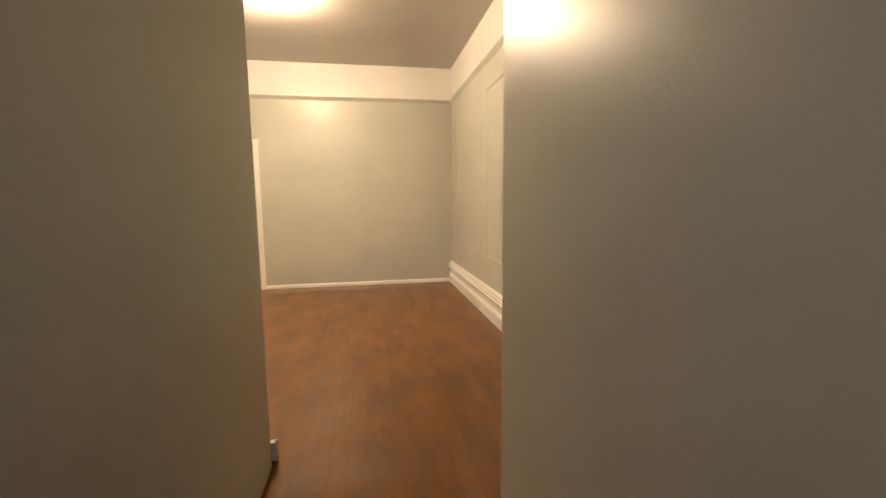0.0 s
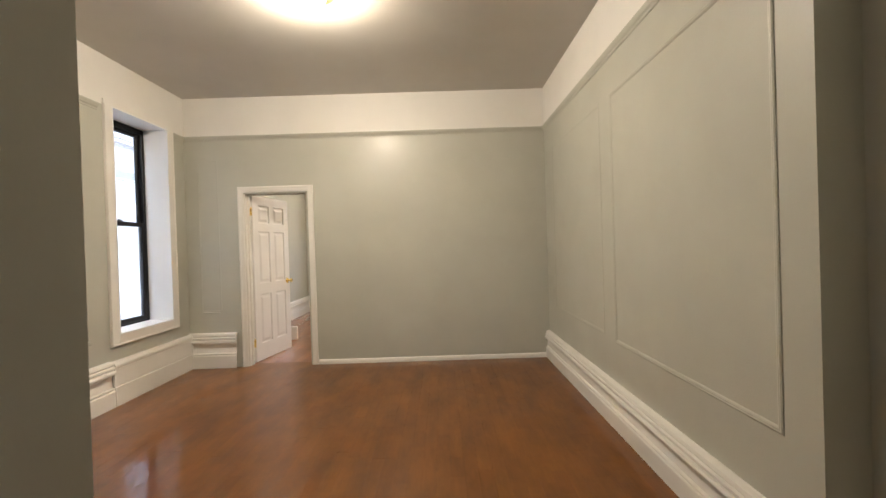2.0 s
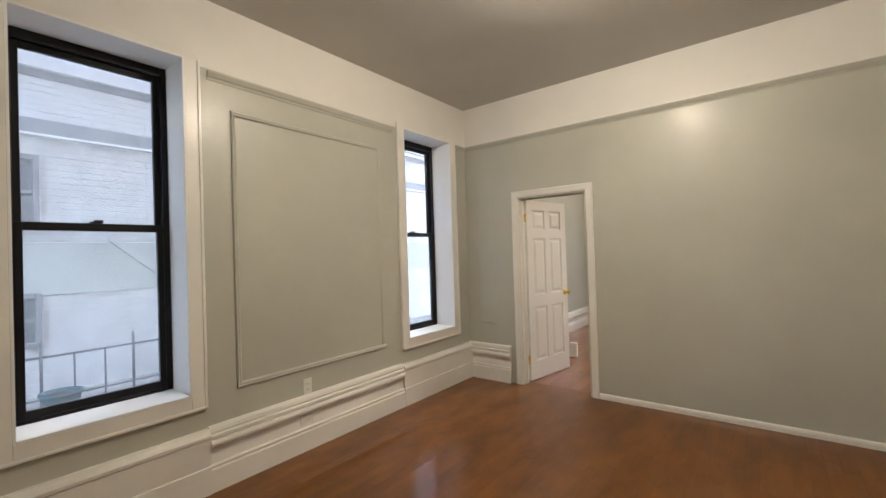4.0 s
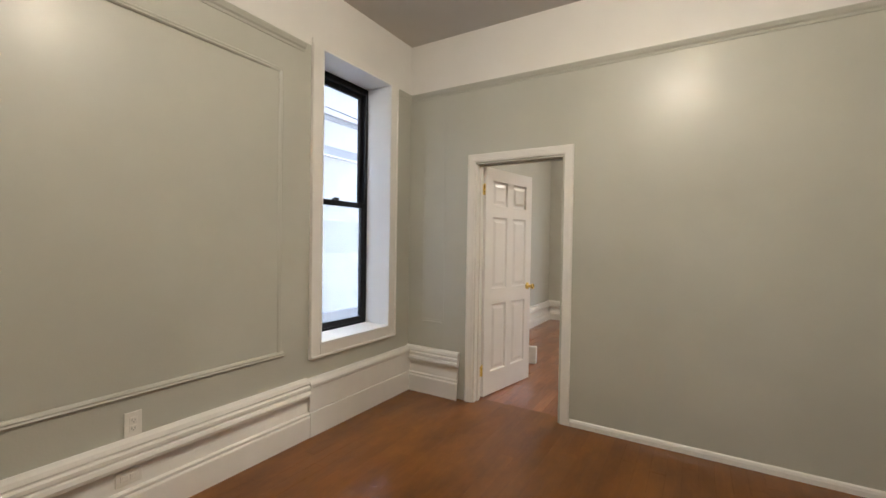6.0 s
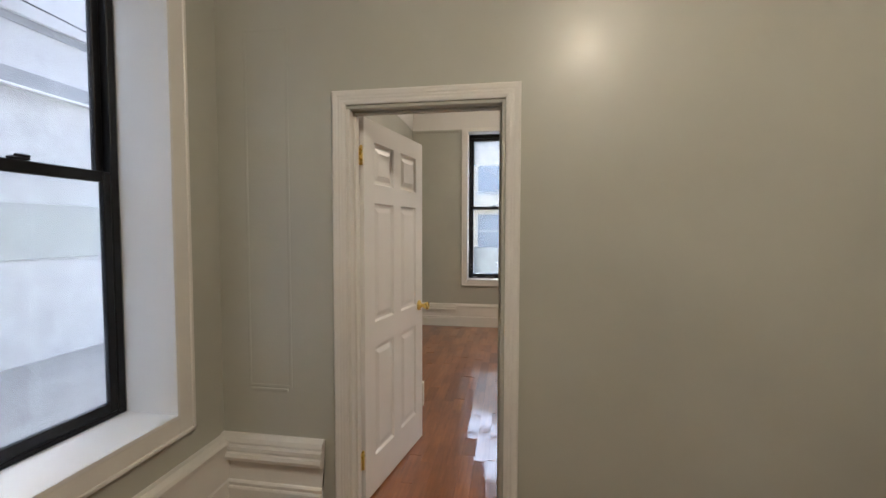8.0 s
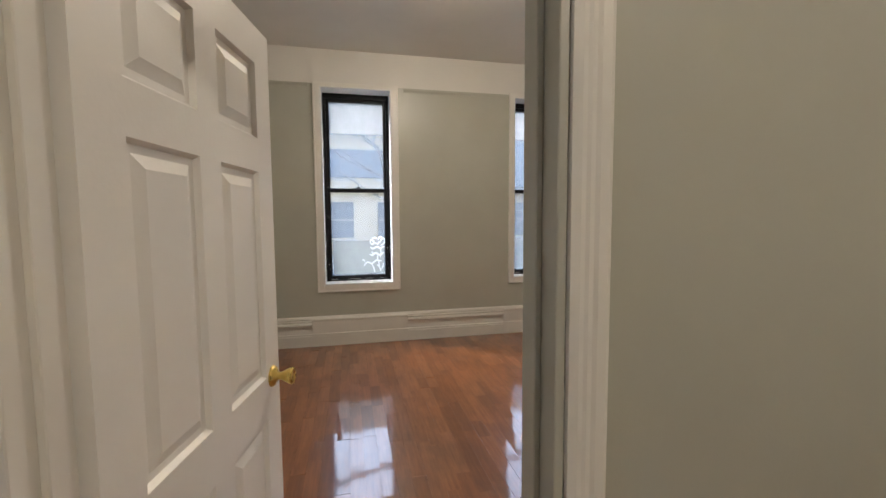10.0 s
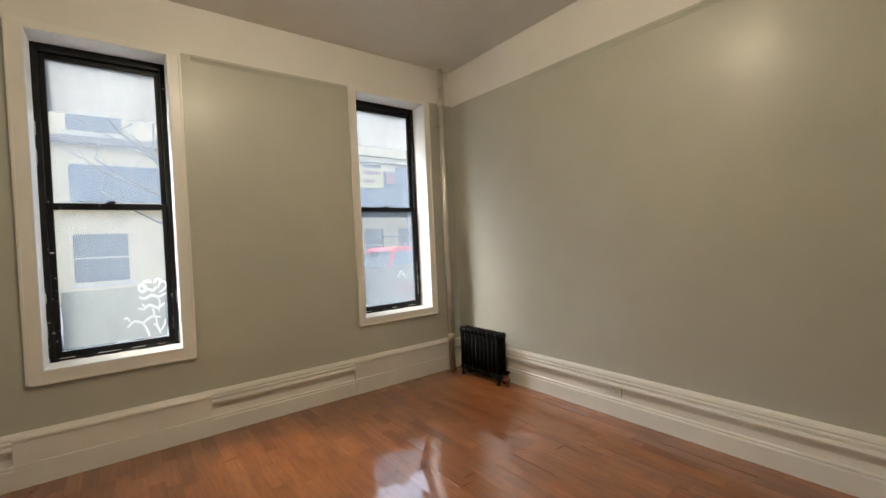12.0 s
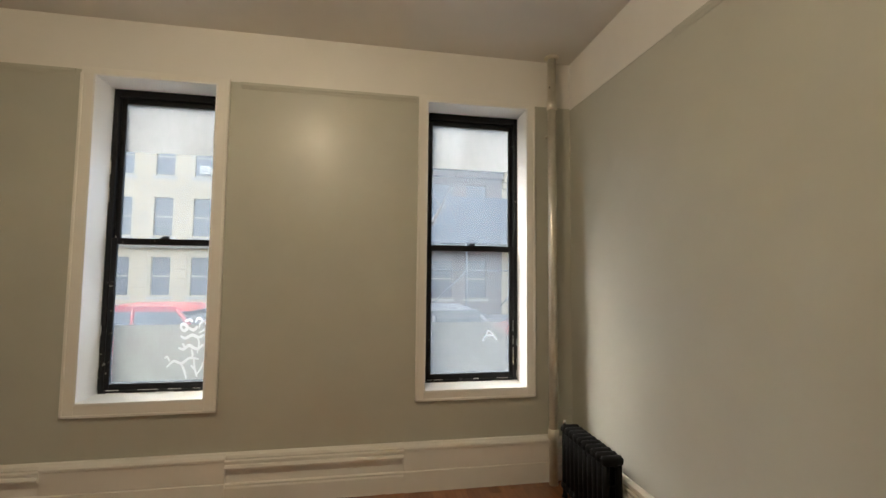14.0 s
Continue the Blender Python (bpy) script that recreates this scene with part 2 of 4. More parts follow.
M_BROWN = brickwork("brown_brick", (0.115, 0.085, 0.072), (0.14, 0.10, 0.085), (0.13, 0.115, 0.105))
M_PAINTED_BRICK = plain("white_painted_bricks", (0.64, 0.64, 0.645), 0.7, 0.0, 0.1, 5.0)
M_STUCCO = plain("pale_render", (0.52, 0.535, 0.515), 0.8, 0.0, 0.07, 2.0)
M_FLASHING = plain("grey_flashing_metal", (0.3, 0.305, 0.32), 0.5, 0.2, 0.15, 4.0)
M_SHED = plain("blue_grey_shed_board", (0.032, 0.052, 0.078), 0.6, 0.0, 0.2, 2.0)
M_DARKWIN = plain("dark_window_glass", (0.05, 0.06, 0.07), 0.12, 0.0, 0.3, 0.6)
M_BLIND = plain("pale_window_blind", (0.20, 0.215, 0.225), 0.6, 0.0, 0.1, 3.0)
M_ASPHALT = plain("asphalt", (0.05, 0.05, 0.052), 0.85, 0.0, 0.25, 6.0)
M_CONCRETE = plain("concrete", (0.22, 0.213, 0.20), 0.85, 0.0, 0.15, 3.0)
M_RED = plain("red_car_paint", (0.32, 0.012, 0.02), 0.25, 0.0, 0.05)
M_SILVER = plain("silver_car_paint", (0.085, 0.09, 0.095), 0.3, 0.4, 0.05)
M_NAVY = plain("dark_blue_car_paint", (0.02, 0.03, 0.05), 0.25, 0.0, 0.05)
M_TYRE = plain("tyre_rubber", (0.015, 0.015, 0.015), 0.8)
M_BARK = plain("grey_bark", (0.10, 0.085, 0.07), 0.9, 0.0, 0.3, 12.0)
M_SCAFFOLD = plain("dull_scaffold_steel", (0.10, 0.11, 0.12), 0.6, 0.0, 0.2)
M_TEAL = plain("teal_glazed_pot", (0.015, 0.06, 0.075), 0.6, 0.0, 0.15)
M_YELLOW = plain("yellow_sign", (0.25, 0.2, 0.08), 0.5, 0.0, 0.08)
M_REDSIGN = plain("faded_red_awning", (0.13, 0.03, 0.03), 0.7, 0.0, 0.15, 2.0)

# ---- large structure ----
CEIL_A, CEIL_B = 3.14, 3.29
RAIL_A, RAIL_B = 2.69, 2.92
WALL_L, WALL_R, WALL_RB = 0.0, 4.21, 4.27
FRONT = 4.30
W1A = (-3.81, -3.04, 0.615, 2.715)
W2A = (-1.08, -0.31, 0.615, 2.70)
W1B = (0.82, 1.60, 0.686, 2.89)
W2B = (3.09, 3.90, 0.688, 2.89)
DOOR = (0.68, 1.43, 2.03)

# window wall along the alley
bm = bmesh.new()
for y0, y1, z0, z1 in ((-7.7, W1A[0], -0.3, 3.5), (W1A[0], W1A[1], -0.3, W1A[2]), (W1A[0], W1A[1], W1A[3], 3.5), (W1A[1], W2A[0], -0.3, 3.5),
                       (W2A[0], W2A[1], -0.3, W2A[2]), (W2A[0], W2A[1], W2A[3], 3.5), (W2A[1], 4.6, -0.3, 3.5)):
    box(bm, -0.32, 0.0, y0, y1, z0, z1)
solid("wall_west", bm, M_WALL, "sage green painted plaster wall with two windows", "wall")
# wall between the rooms
bm = bmesh.new()
box(bm, 0.0, DOOR[0], 0.0, 0.12, 0.0, 3.5)
box(bm, DOOR[0], DOOR[1], 0.0, 0.12, DOOR[2], 3.5)
box(bm, DOOR[1], 4.6, 0.0, 0.12, 0.0, 3.5)
solid("wall_middle", bm, M_WALL, "sage green glossy painted wall with a doorway", "wall")
bm = boxes((4.21, 4.6, -3.53, 0.0, 0.0, 3.5), (4.367, 4.6, -7.7, -3.53, 0.0, 3.5))
solid("wall_east", bm, M_WALL, "sage green painted wall with picture moulding panels", "wall")
solid("wall_east_front_room", boxes((4.27, 4.6, 0.12, 4.6, 0.0, 3.5)), M_WALL, "sage green painted wall behind the radiator", "wall")
bm = bmesh.new()
for x0, x1, z0, z1 in ((0.0, W1B[0], -0.3, 3.5), (W1B[0], W1B[1], -0.3, W1B[2]), (W1B[0], W1B[1], W1B[3], 3.5), (W1B[1], W2B[0], -0.3, 3.5),
                       (W2B[0], W2B[1], -0.3, W2B[2]), (W2B[0], W2B[1], W2B[3], 3.5), (W2B[1], 4.27, -0.3, 3.5)):
    box(bm, x0, x1, 4.30, 4.60, z0, z1)
solid("wall_north", bm, M_WALL, "sage green painted street wall with two windows", "wall")
# entry side: passage walls
bm = boxes((0.0, 2.33, -4.45, -4.3, 0.0, 3.5), (2.33, 2.475, -7.5, -4.3, 0.0, 3.5), bevel=0.004)
solid("wall_passage_west", bm, M_WALL, "sage green painted passage wall", "wall")
bm = boxes((3.57, 4.367, -4.93, -4.79, 0.0, 3.5), (3.43, 3.57, -7.5, -4.79, 0.0, 3.5), bevel=0.006)
solid("wall_passage_east", bm, M_WALL, "sage green glossy painted passage wall", "wall")
bm = boxes((2.475, 3.43, -4.93, -4.79, 2.45, 3.5))
solid("wall_lintel", bm, M_WALL, "sage green painted lintel over the passage opening", "wall")
bm = boxes((2.33, 2.50, -7.7, -7.5, 0.0, 3.5), (2.96, 3.57, -7.7, -7.5, 0.0, 3.5), (2.50, 2.96, -7.7, -7.5, 0.0, 1.45), (2.50, 2.96, -7.7, -7.5, 1.95, 3.5))
solid("wall_south", bm, M_WALL, "sage green painted end wall of the passage", "wall")
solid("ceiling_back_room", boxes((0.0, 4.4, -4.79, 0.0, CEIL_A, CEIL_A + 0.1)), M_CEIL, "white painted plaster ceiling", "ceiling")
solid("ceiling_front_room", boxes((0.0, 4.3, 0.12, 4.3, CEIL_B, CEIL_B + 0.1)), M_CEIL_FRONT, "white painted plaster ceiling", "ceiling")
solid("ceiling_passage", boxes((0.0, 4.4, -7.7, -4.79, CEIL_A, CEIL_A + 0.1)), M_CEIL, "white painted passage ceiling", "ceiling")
# unseen block over the rooms, added to keep sun and sky off the alley
solid("upper_storeys", boxes((-0.32, 4.6, -7.7, 4.6, 3.5, 11.0)), M_BROWN, "unseen brick storeys added to shade the alley", "building")

# white frieze band, 4 mm proud of the wall paint
F = 0.004
bm = boxes((0.0, 4.21, -F, 0.0, RAIL_A, CEIL_A), (4.21 - F, 4.21, -3.53, -F, RAIL_A, CEIL_A), (4.367 - F, 4.367, -4.79, -3.53, RAIL_A, CEIL_A),
           (0.0, F, -4.3, W1A[0], RAIL_A, CEIL_A), (0.0, F, W1A[0], W1A[1], W1A[3], CEIL_A), (0.0, F, W1A[1], W2A[0], RAIL_A, CEIL_A),
           (0.0, F, W2A[0], W2A[1], W2A[3], CEIL_A), (0.0, F, W2A[1], -F, RAIL_A, CEIL_A), (0.0, 2.463, -4.3, -4.3 + F, RAIL_A, CEIL_A))
solid("frieze_back_room", bm, M_FRIEZE, "white painted frieze band under the ceiling", "frieze")
bm = boxes((F, 4.27 - F, 4.3 - F, 4.3, RAIL_B, CEIL_B), (0.0, F, 0.12 + F, 4.3, RAIL_B, CEIL_B),
           (0.0, 4.27 - F, 0.12, 0.12 + F, RAIL_B, CEIL_B))
vs = [bm.verts.new((x, y, z)) for x in (4.27 - F, 4.27) for y, z in ((0.12, RAIL_B - 0.10), (4.3 - F, RAIL_B - 0.012), (4.3 - F, CEIL_B), (0.12, CEIL_B))]
for q in ((0, 1, 2, 3), (7, 6, 5, 4), (0, 4, 5, 1), (1, 5, 6, 2), (2, 6, 7, 3), (3, 7, 4, 0)):
    bm.faces.new([vs[i] for i in q])
bmesh.ops.recalc_face_normals(bm, faces=bm.faces)
solid("frieze_front_room", bm, M_FRIEZE, "white painted frieze band under the ceiling", "frieze")

RAIL = [(0, -0.05), (0.006, -0.05), (0.01, -0.035), (0.02, -0.025), (0.026, -0.012), (0.03, -0.004), (0.03, 0.0), (0.018, 0.006), (0, 0.006)]


def rail(name, start, end, out, profile=RAIL):
    return solid(name, sweep(bmesh.new(), profile, start, end, out), M_WALL, "sage painted picture rail moulding", "picture rail")


rail("trim_picture_rail", (0.0, 0.0, RAIL_A), (4.21, 0.0, RAIL_A), (0, -1, 0))
rail("trim_picture_rail", (4.21, -3.53, RAIL_A), (4.21, -0.0, RAIL_A), (-1, 0, 0))
rail("trim_picture_rail", (0.0, W1A[1] + 0.14, RAIL_A - 0.02), (0.0, W2A[0] - 0.15, RAIL_A - 0.02), (1, 0, 0))
rail("trim_picture_rail", (0.0, W2A[1] + 0.11, RAIL_A), (0.0, 0.0, RAIL_A), (1, 0, 0))
SLIM = [(0, -0.045), (0.004, -0.045), (0.008, -0.03), (0.014, -0.02), (0.014, -0.002), (0, 0.0)]
rail("trim_picture_rail", (1.745, 4.3, RAIL_B), (3.01, 4.3, RAIL_B), (0, -1, 0), SLIM)
rail("trim_picture_rail", (0.0, 4.3, RAIL_B), (0.70, 4.3, RAIL_B), (0, -1, 0), SLIM)
rail("trim_picture_rail", (4.27, 0.12, RAIL_B - 0.10), (4.27, 3.1, RAIL_B - 0.037), (-1, 0, 0), SLIM)


# ---- baseboards ----
def moulded(h):
    """Plinth, bead, sunk flat and a three-reeded cap."""
    steps = ((0.050, 0), (0.050, 0.34), (0.046, 0.36), (0.040, 0.365), (0.040, 0.378), (0.045, 0.386), (0.045, 0.41), (0.036, 0.425), (0.024, 0.43), (0.022, 0.45), (0.022, 0.685), (0.042, 0.69), (0.058, 0.71), (0.062, 0.75), (0.056, 0.79),
             (0.044, 0.80), (0.044, 0.815), (0.052, 0.83), (0.052, 0.87), (0.038, 0.885), (0.038, 0.90), (0.044, 0.92), (0.036, 0.97), (0.014, 1.0), (0, 1.0))
    return [(d, k * h) for d, k in steps]


def boarded(h):
    steps = ((0.054, 0), (0.054, 0.425), (0.050, 0.435), (0.044, 0.44), (0.048, 0.45), (0.048, 0.855), (0.056, 0.87), (0.058, 0.92), (0.05, 0.955), (0.038, 0.98), (0.03, 1.0), (0, 1.0))
    return [(d, k * h) for d, k in steps]


def base(start, end, out, profile, label="white painted tall moulded baseboard"):
    return solid("baseboard", sweep(bmesh.new(), profile, start, end, out), M_TRIM, label, "baseboard")


HA, HB, HR = 0.405, 0.335, 0.315
base((0, W1A[1] + 0.09, 0), (0, W2A[0] - 0.11, 0), (1, 0, 0), moulded(HA))
base((0, W2A[0] - 0.11, 0), (0, -0.0, 0), (1, 0, 0), boarded(HA - 0.01), "white painted flat board under the window")
base((0, -4.3, 0), (0, W1A[1] + 0.09, 0), (1, 0, 0), boarded(HA - 0.01), "white painted flat board under the window")
base((0.0, 0, 0), (0.555, 0, 0), (0, -1, 0), moulded(HA))
base((4.21, -3.53, 0), (4.21, 0, 0), (-1, 0, 0), moulded(HR))
base((4.158, -3.53, 0), (4.345, -3.53, 0), (0, -1, 0), [(0.016, 0), (0.016, HR - 0.01), (0.01, HR), (0, HR)], "white painted baseboard end")
base((4.367, -4.79, 0), (4.367, -3.546, 0), (-1, 0, 0), moulded(HR))
SHOE = [(0.016, 0), (0.016, 0.03), (0.012, 0.045), (0.005, 0.052), (0, 0.052)]
base((1.50, 0, 0), (4.16, 0, 0), (0, -1, 0), SHOE, "low white base strip")
base((0.0, -4.3, 0), (2.495, -4.3, 0), (0, 1, 0), moulded(0.12), "low white painted baseboard")
base((0.0, 4.3, 0), (0.67, 4.3, 0), (0, -1, 0), moulded(HB))
base((0.67, 4.3, 0), (1.755, 4.3, 0), (0, -1, 0), boarded(HB), "white painted flat board under the window")
base((1.755, 4.3, 0), (2.95, 4.3, 0), (0, -1, 0), moulded(HB))
base((2.95, 4.3, 0), (4.10, 4.3, 0), (0, -1, 0), boarded(HB), "white painted flat board under the window")
base((4.10, 4.3, 0), (4.27, 4.3, 0), (0, -1, 0), moulded(HB - 0.02))
base((4.27, 0.12, 0), (4.27, 4.25, 0), (-1, 0, 0), moulded(HB - 0.005))
base((0.0, 0.12, 0), (0.0, 4.25, 0), (1, 0, 0), moulded(HB))
base((1.52, 0.12, 0), (4.22, 0.12, 0), (0, 1, 0), moulded(HB))


# ---- picture-frame mouldings on the walls ----
def panel_frame(origin, u, out, w, h, width=0.03, depth=0.014):
    """A mitred rectangular moulding: origin its lower corner, u along the wall, out off the wall."""
    u, o, up, p0 = Vector(u), Vector(out), Vector((0, 0, 1)), Vector(origin)
    prof = [(0.0, 0.0), (0.0, depth * 0.5), (width * 0.25, depth), (width * 0.45, depth * 0.75), (width * 0.6, depth * 0.85), (width * 0.85, depth * 0.5), (width, 0.0)]
    bm = bmesh.new()
    loops = []
    for inset, d in prof:
        loops.append([bm.verts.new(p0 + u * a + up * b + o * d) for a, b in ((inset, inset), (w - inset, inset), (w - inset, h - inset), (inset, h - inset))])
    for a, b in zip(loops, loops[1:]):
        for i in range(4):
            bm.faces.new((a[i], a[(i + 1) % 4], b[(i + 1) % 4], b[i]))
    bmesh.ops.recalc_face_normals(bm, faces=bm.faces)
    return solid("trim_wall_panel", bm, M_WALL, "sage painted rectangular picture moulding on the wall", "wall moulding")


panel_frame((0, -2.755, 0.60), (0, 1, 0), (1, 0, 0), 1.36, 1.85, 0.030, 0.009)
STRIP = [(0, 0), (0.009, 0), (0.016, 0.007), (0.012, 0.015), (0.0145, 0.022), (0.0095, 0.031), (0, 0.036)]
for p, q in (((0, -2.757, 0.597), (0, -1.38, 0.597)), ((0, -2.757, 2.419), (0, -1.50, 2.419)), ((0, -2.757, 0.60), (0, -2.757, 2.45))):
    solid("trim_wall_panel", sweep(bmesh.new(), STRIP, p, q, (1, 0, 0)), M_WALL, "sage painted moulding strip with broken ends", "wall moulding")
panel_frame((4.21, -3.37, 0.60), (0, 1, 0), (-1, 0, 0), 1.48, 1.79, 0.028, 0.008)
panel_frame((4.21, -1.69, 0.62), (0, 1, 0), (-1, 0, 0), 1.36, 1.77, 0.026, 0.004)
panel_frame((4.367, -3.91, 0.56), (0, 1, 0), (-1, 0, 0), 0.28, 2.0, 0.03, 0.007)
panel_frame((0.15, 0, 0.65), (1, 0, 0), (0, -1, 0), 0.235, 1.77, 0.016, 0.0018)
solid("trim_wall_panel", boxes((0.165, 0.365, -0.008, 0.0, 0.632, 0.648), bevel=0.003), M_WALL, "sage painted strip of broken moulding", "wall moulding")


# ---- windows ----
def window(name, w, z0, z1, mid, depth, m, cw, label, frame_mat, glass, film=None):
    """A double-hung window: x along the wall, y outwards from the room face, z up."""
    win = thing(name, label, "window", "", "structure", m)
    h = w / 2
    for n, s in (("side_casing", (-h - cw, -h, -0.022, 0.0, z0 - cw, z1)), ("side_casing", (h, h + cw, -0.022, 0.0, z0 - cw, z1)),
                 ("bottom_casing", (-h, h, -0.0225, 0.0, z0 - cw, z0)), ("top_casing", (-h - cw, h + cw, -0.018, 0.0, z1, z1 + 0.045))):
        bm = boxes(s, bevel=0.004, seg=2)
        if n == "side_casing":
            e = s[0] if s[0] < 0 else s[1] - 0.018
            box(bm, e, e + 0.018, -0.029, -0.02, z0 - cw, z1, bevel=0.003)
        elif n == "bottom_casing":
            box(bm, -h - cw, h + cw, -0.029, -0.02, z0 - cw, z0 - cw + 0.018, bevel=0.003)
        part(n, bm, M_TRIM, win)
    for n, s in (("reveal", (-h - 0.002, -h + 0.012, -0.024, depth, z0, z1)), ("reveal", (h - 0.012, h + 0.002, -0.024, depth, z0, z1)),
                 ("reveal", (-h + 0.012, h - 0.012, -0.024, depth, z1 - 0.012, z1 + 0.002)), ("window_sill", (-h + 0.012, h - 0.012, -0.026, depth, z0 - 0.002, z0 + 0.016))):
        part(n, boxes(s, bevel=0.002), M_REVEAL, win)
    a, b, f = depth, depth + 0.07, 0.034
    hi = h - 0.012
    zb, zt = z0 + 0.016, z1 - 0.012
    bm = boxes((-hi, -hi + f, a, b, zb, zt), (hi - f, hi, a, b, zb, zt), (-hi + f, hi - f, a, b, zt - f - 0.02, zt), (-hi + f, hi - f, a, b, zb, zb + 0.02), bevel=0.003)
    part("window_frame", bm, frame_mat, win, "black painted window frame")
    r = 0.034
    xi = hi - f

    def sash(nm, za, zc, y0, top, bottom, frost, frost_top):
        s = part(nm, boxes((-xi, -xi + r, y0, y0 + 0.028, za, zc), (xi - r, xi, y0, y0 + 0.028, za, zc), (-xi + r, xi - r, y0, y0 + 0.028, zc - top, zc),
                           (-xi + r, xi - r, y0, y0 + 0.028, za, za + bottom), bevel=0.003), frame_mat, win)
        g = part("pane", boxes((-xi + r, xi - r, y0 + 0.011, y0 + 0.015, za + bottom, zc - top)), glass, s)
        g.visible_shadow = False
        if film:
            gap = 0.001 if frost_top else 0.012
            fz = (za + bottom + gap, frost) if not frost_top else (frost, zc - top - gap)
            k = part("frosted_film", boxes((-xi + r + gap, xi - r - gap, y0 + 0.007, y0 + 0.008, *fz)), film if not frost_top else M_FILM, s, "milky frosted film on the pane")
            k.visible_shadow = False
        return s

    lower = sash("lower_sash", zb + 0.02, mid + 0.022, a + 0.004, 0.046, 0.045, 1.175, False)
    upper = sash("upper_sash", mid - 0.02, zt - f - 0.02, a + 0.036, 0.034, 0.04, 2.43, True)
    lock = boxes((-0.03, 0.03, a - 0.006, a + 0.02, mid + 0.022, mid + 0.032), (-0.012, 0.034, a - 0.004, a + 0.012, mid + 0.032, mid + 0.042), bevel=0.003)
    part("sash_lock", lock, frame_mat, lower)
    if film:
        rng = random.Random(name)
        bm = bmesh.new()
        runs = [(-xi, xi, zb + 0.0, 0), (-xi, xi, zb + 0.02, 0), (zb, zb + 0.55, -hi + 0.002, 1), (zb, zb + 0.45, hi - 0.007, 1), (mid + 0.25, mid + 0.6, -hi + 0.002, 1), (zb + 0.1, zb + 0.5, xi - 0.004, 1)]
        for lo, top_, at_, upright in runs:
            u = lo + rng.uniform(0.0, 0.03)
            while u < top_ - 0.05:
                ln = rng.uniform(0.015, 0.14)
                wd = rng.uniform(0.0015, 0.005)
                if upright:
                    box(bm, at_, at_ + wd, a - 0.0025, a + 0.001, u, u + ln, bevel=0.0008)
                else:
                    box(bm, u, min(u + ln, top_), a - 0.0025, a + 0.005, at_, at_ + wd, bevel=0.0008)
                u += ln + rng.uniform(0.005, 0.22)
        part("paint_smears", bm, M_REVEAL, win, "rough smears of white paint on the black frame")
    return win


def place_west(y):
    return pose(0, y, 0, 0, 0, 90)


window("window_1", W1A[1] - W1A[0], W1A[2], W1A[3], 1.665, 0.235, place_west((W1A[0] + W1A[1]) / 2), 0.09, "black double-hung window with white casing facing an alley", M_BLACK_CLEAN, M_GLASS_ALLEY)
window("window_2", W2A[1] - W2A[0], W2A[2], W2A[3], 1.665, 0.235, place_west((W2A[0] + W2A[1]) / 2), 0.09, "black double-hung window with white casing beside the door", M_BLACK_CLEAN, M_GLASS_ALLEY)
street_1 = window("window_3", W1B[1] - W1B[0], W1B[2], W1B[3], 1.772, 0.19, pose((W1B[0] + W1B[1]) / 2, FRONT, 0), 0.078, "chipped black double-hung street window with frosted film", M_BLACK, M_GLASS, M_FILM_LOW)
street_2 = window("window_4", W2B[1] - W2B[0], W2B[2], W2B[3], 1.772, 0.19, pose((W2B[0] + W2B[1]) / 2, FRONT, 0), 0.062, "chipped black double-hung street window near the riser pipe", M_BLACK, M_GLASS, M_FILM_THIN)

# unseen passage window behind the start, added to throw daylight on the passage walls
back = thing("window_5", "unseen plain white window added to light the passage", "window", "", "structure")
part("window_frame", boxes((2.50, 2.54, -7.62, -7.56, 1.45, 1.95), (2.92, 2.96, -7.62, -7.56, 1.45, 1.95), (2.54, 2.92, -7.62, -7.56, 1.45, 1.49), (2.54, 2.92, -7.62, -7.56, 1.91, 1.95), bevel=0.004), M_TRIM, back)
g = part("pane", boxes((2.54, 2.92, -7.592, -7.588, 1.49, 1.91)), M_GLASS, back)
g.visible_shadow = False

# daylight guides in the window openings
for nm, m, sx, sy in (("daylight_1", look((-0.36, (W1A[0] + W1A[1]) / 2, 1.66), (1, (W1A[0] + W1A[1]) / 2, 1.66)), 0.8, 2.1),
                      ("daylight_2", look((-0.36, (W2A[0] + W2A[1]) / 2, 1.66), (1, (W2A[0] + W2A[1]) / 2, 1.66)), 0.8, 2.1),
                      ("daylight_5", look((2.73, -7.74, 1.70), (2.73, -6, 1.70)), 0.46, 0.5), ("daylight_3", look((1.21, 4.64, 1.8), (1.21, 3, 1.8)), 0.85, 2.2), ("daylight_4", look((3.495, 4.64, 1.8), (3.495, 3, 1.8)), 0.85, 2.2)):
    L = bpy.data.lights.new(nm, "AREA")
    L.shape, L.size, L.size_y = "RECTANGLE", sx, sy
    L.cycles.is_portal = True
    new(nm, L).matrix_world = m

# ---- door between the rooms ----
dr = thing("door_1", "open white six-panel door with brass hinges and knob", "door", "", "structure")
x0, x1, zt = DOOR
for n, s in (("jamb", (x0, x0 + 0.018, -0.004, 0.124, 0.0, zt - 0.018)), ("jamb", (x1 - 0.018, x1, -0.004, 0.124, 0.0, zt - 0.018)), ("jamb", (x0, x1, -0.004, 0.124, zt - 0.018, zt)),
             ("door_stop", (x0 + 0.018, x0 + 0.03, 0.045, 0.082, 0.0, zt - 0.03)), ("door_stop", (x1 - 0.03, x1 - 0.018, 0.045, 0.082, 0.0, zt - 0.03)), ("door_stop", (x0 + 0.018, x1 - 0.018, 0.045, 0.082, zt - 0.03, zt - 0.018))):
    part(n, boxes(s, bevel=0.002), M_TRIM if s[1] < 0.8 else M_WALL, dr)
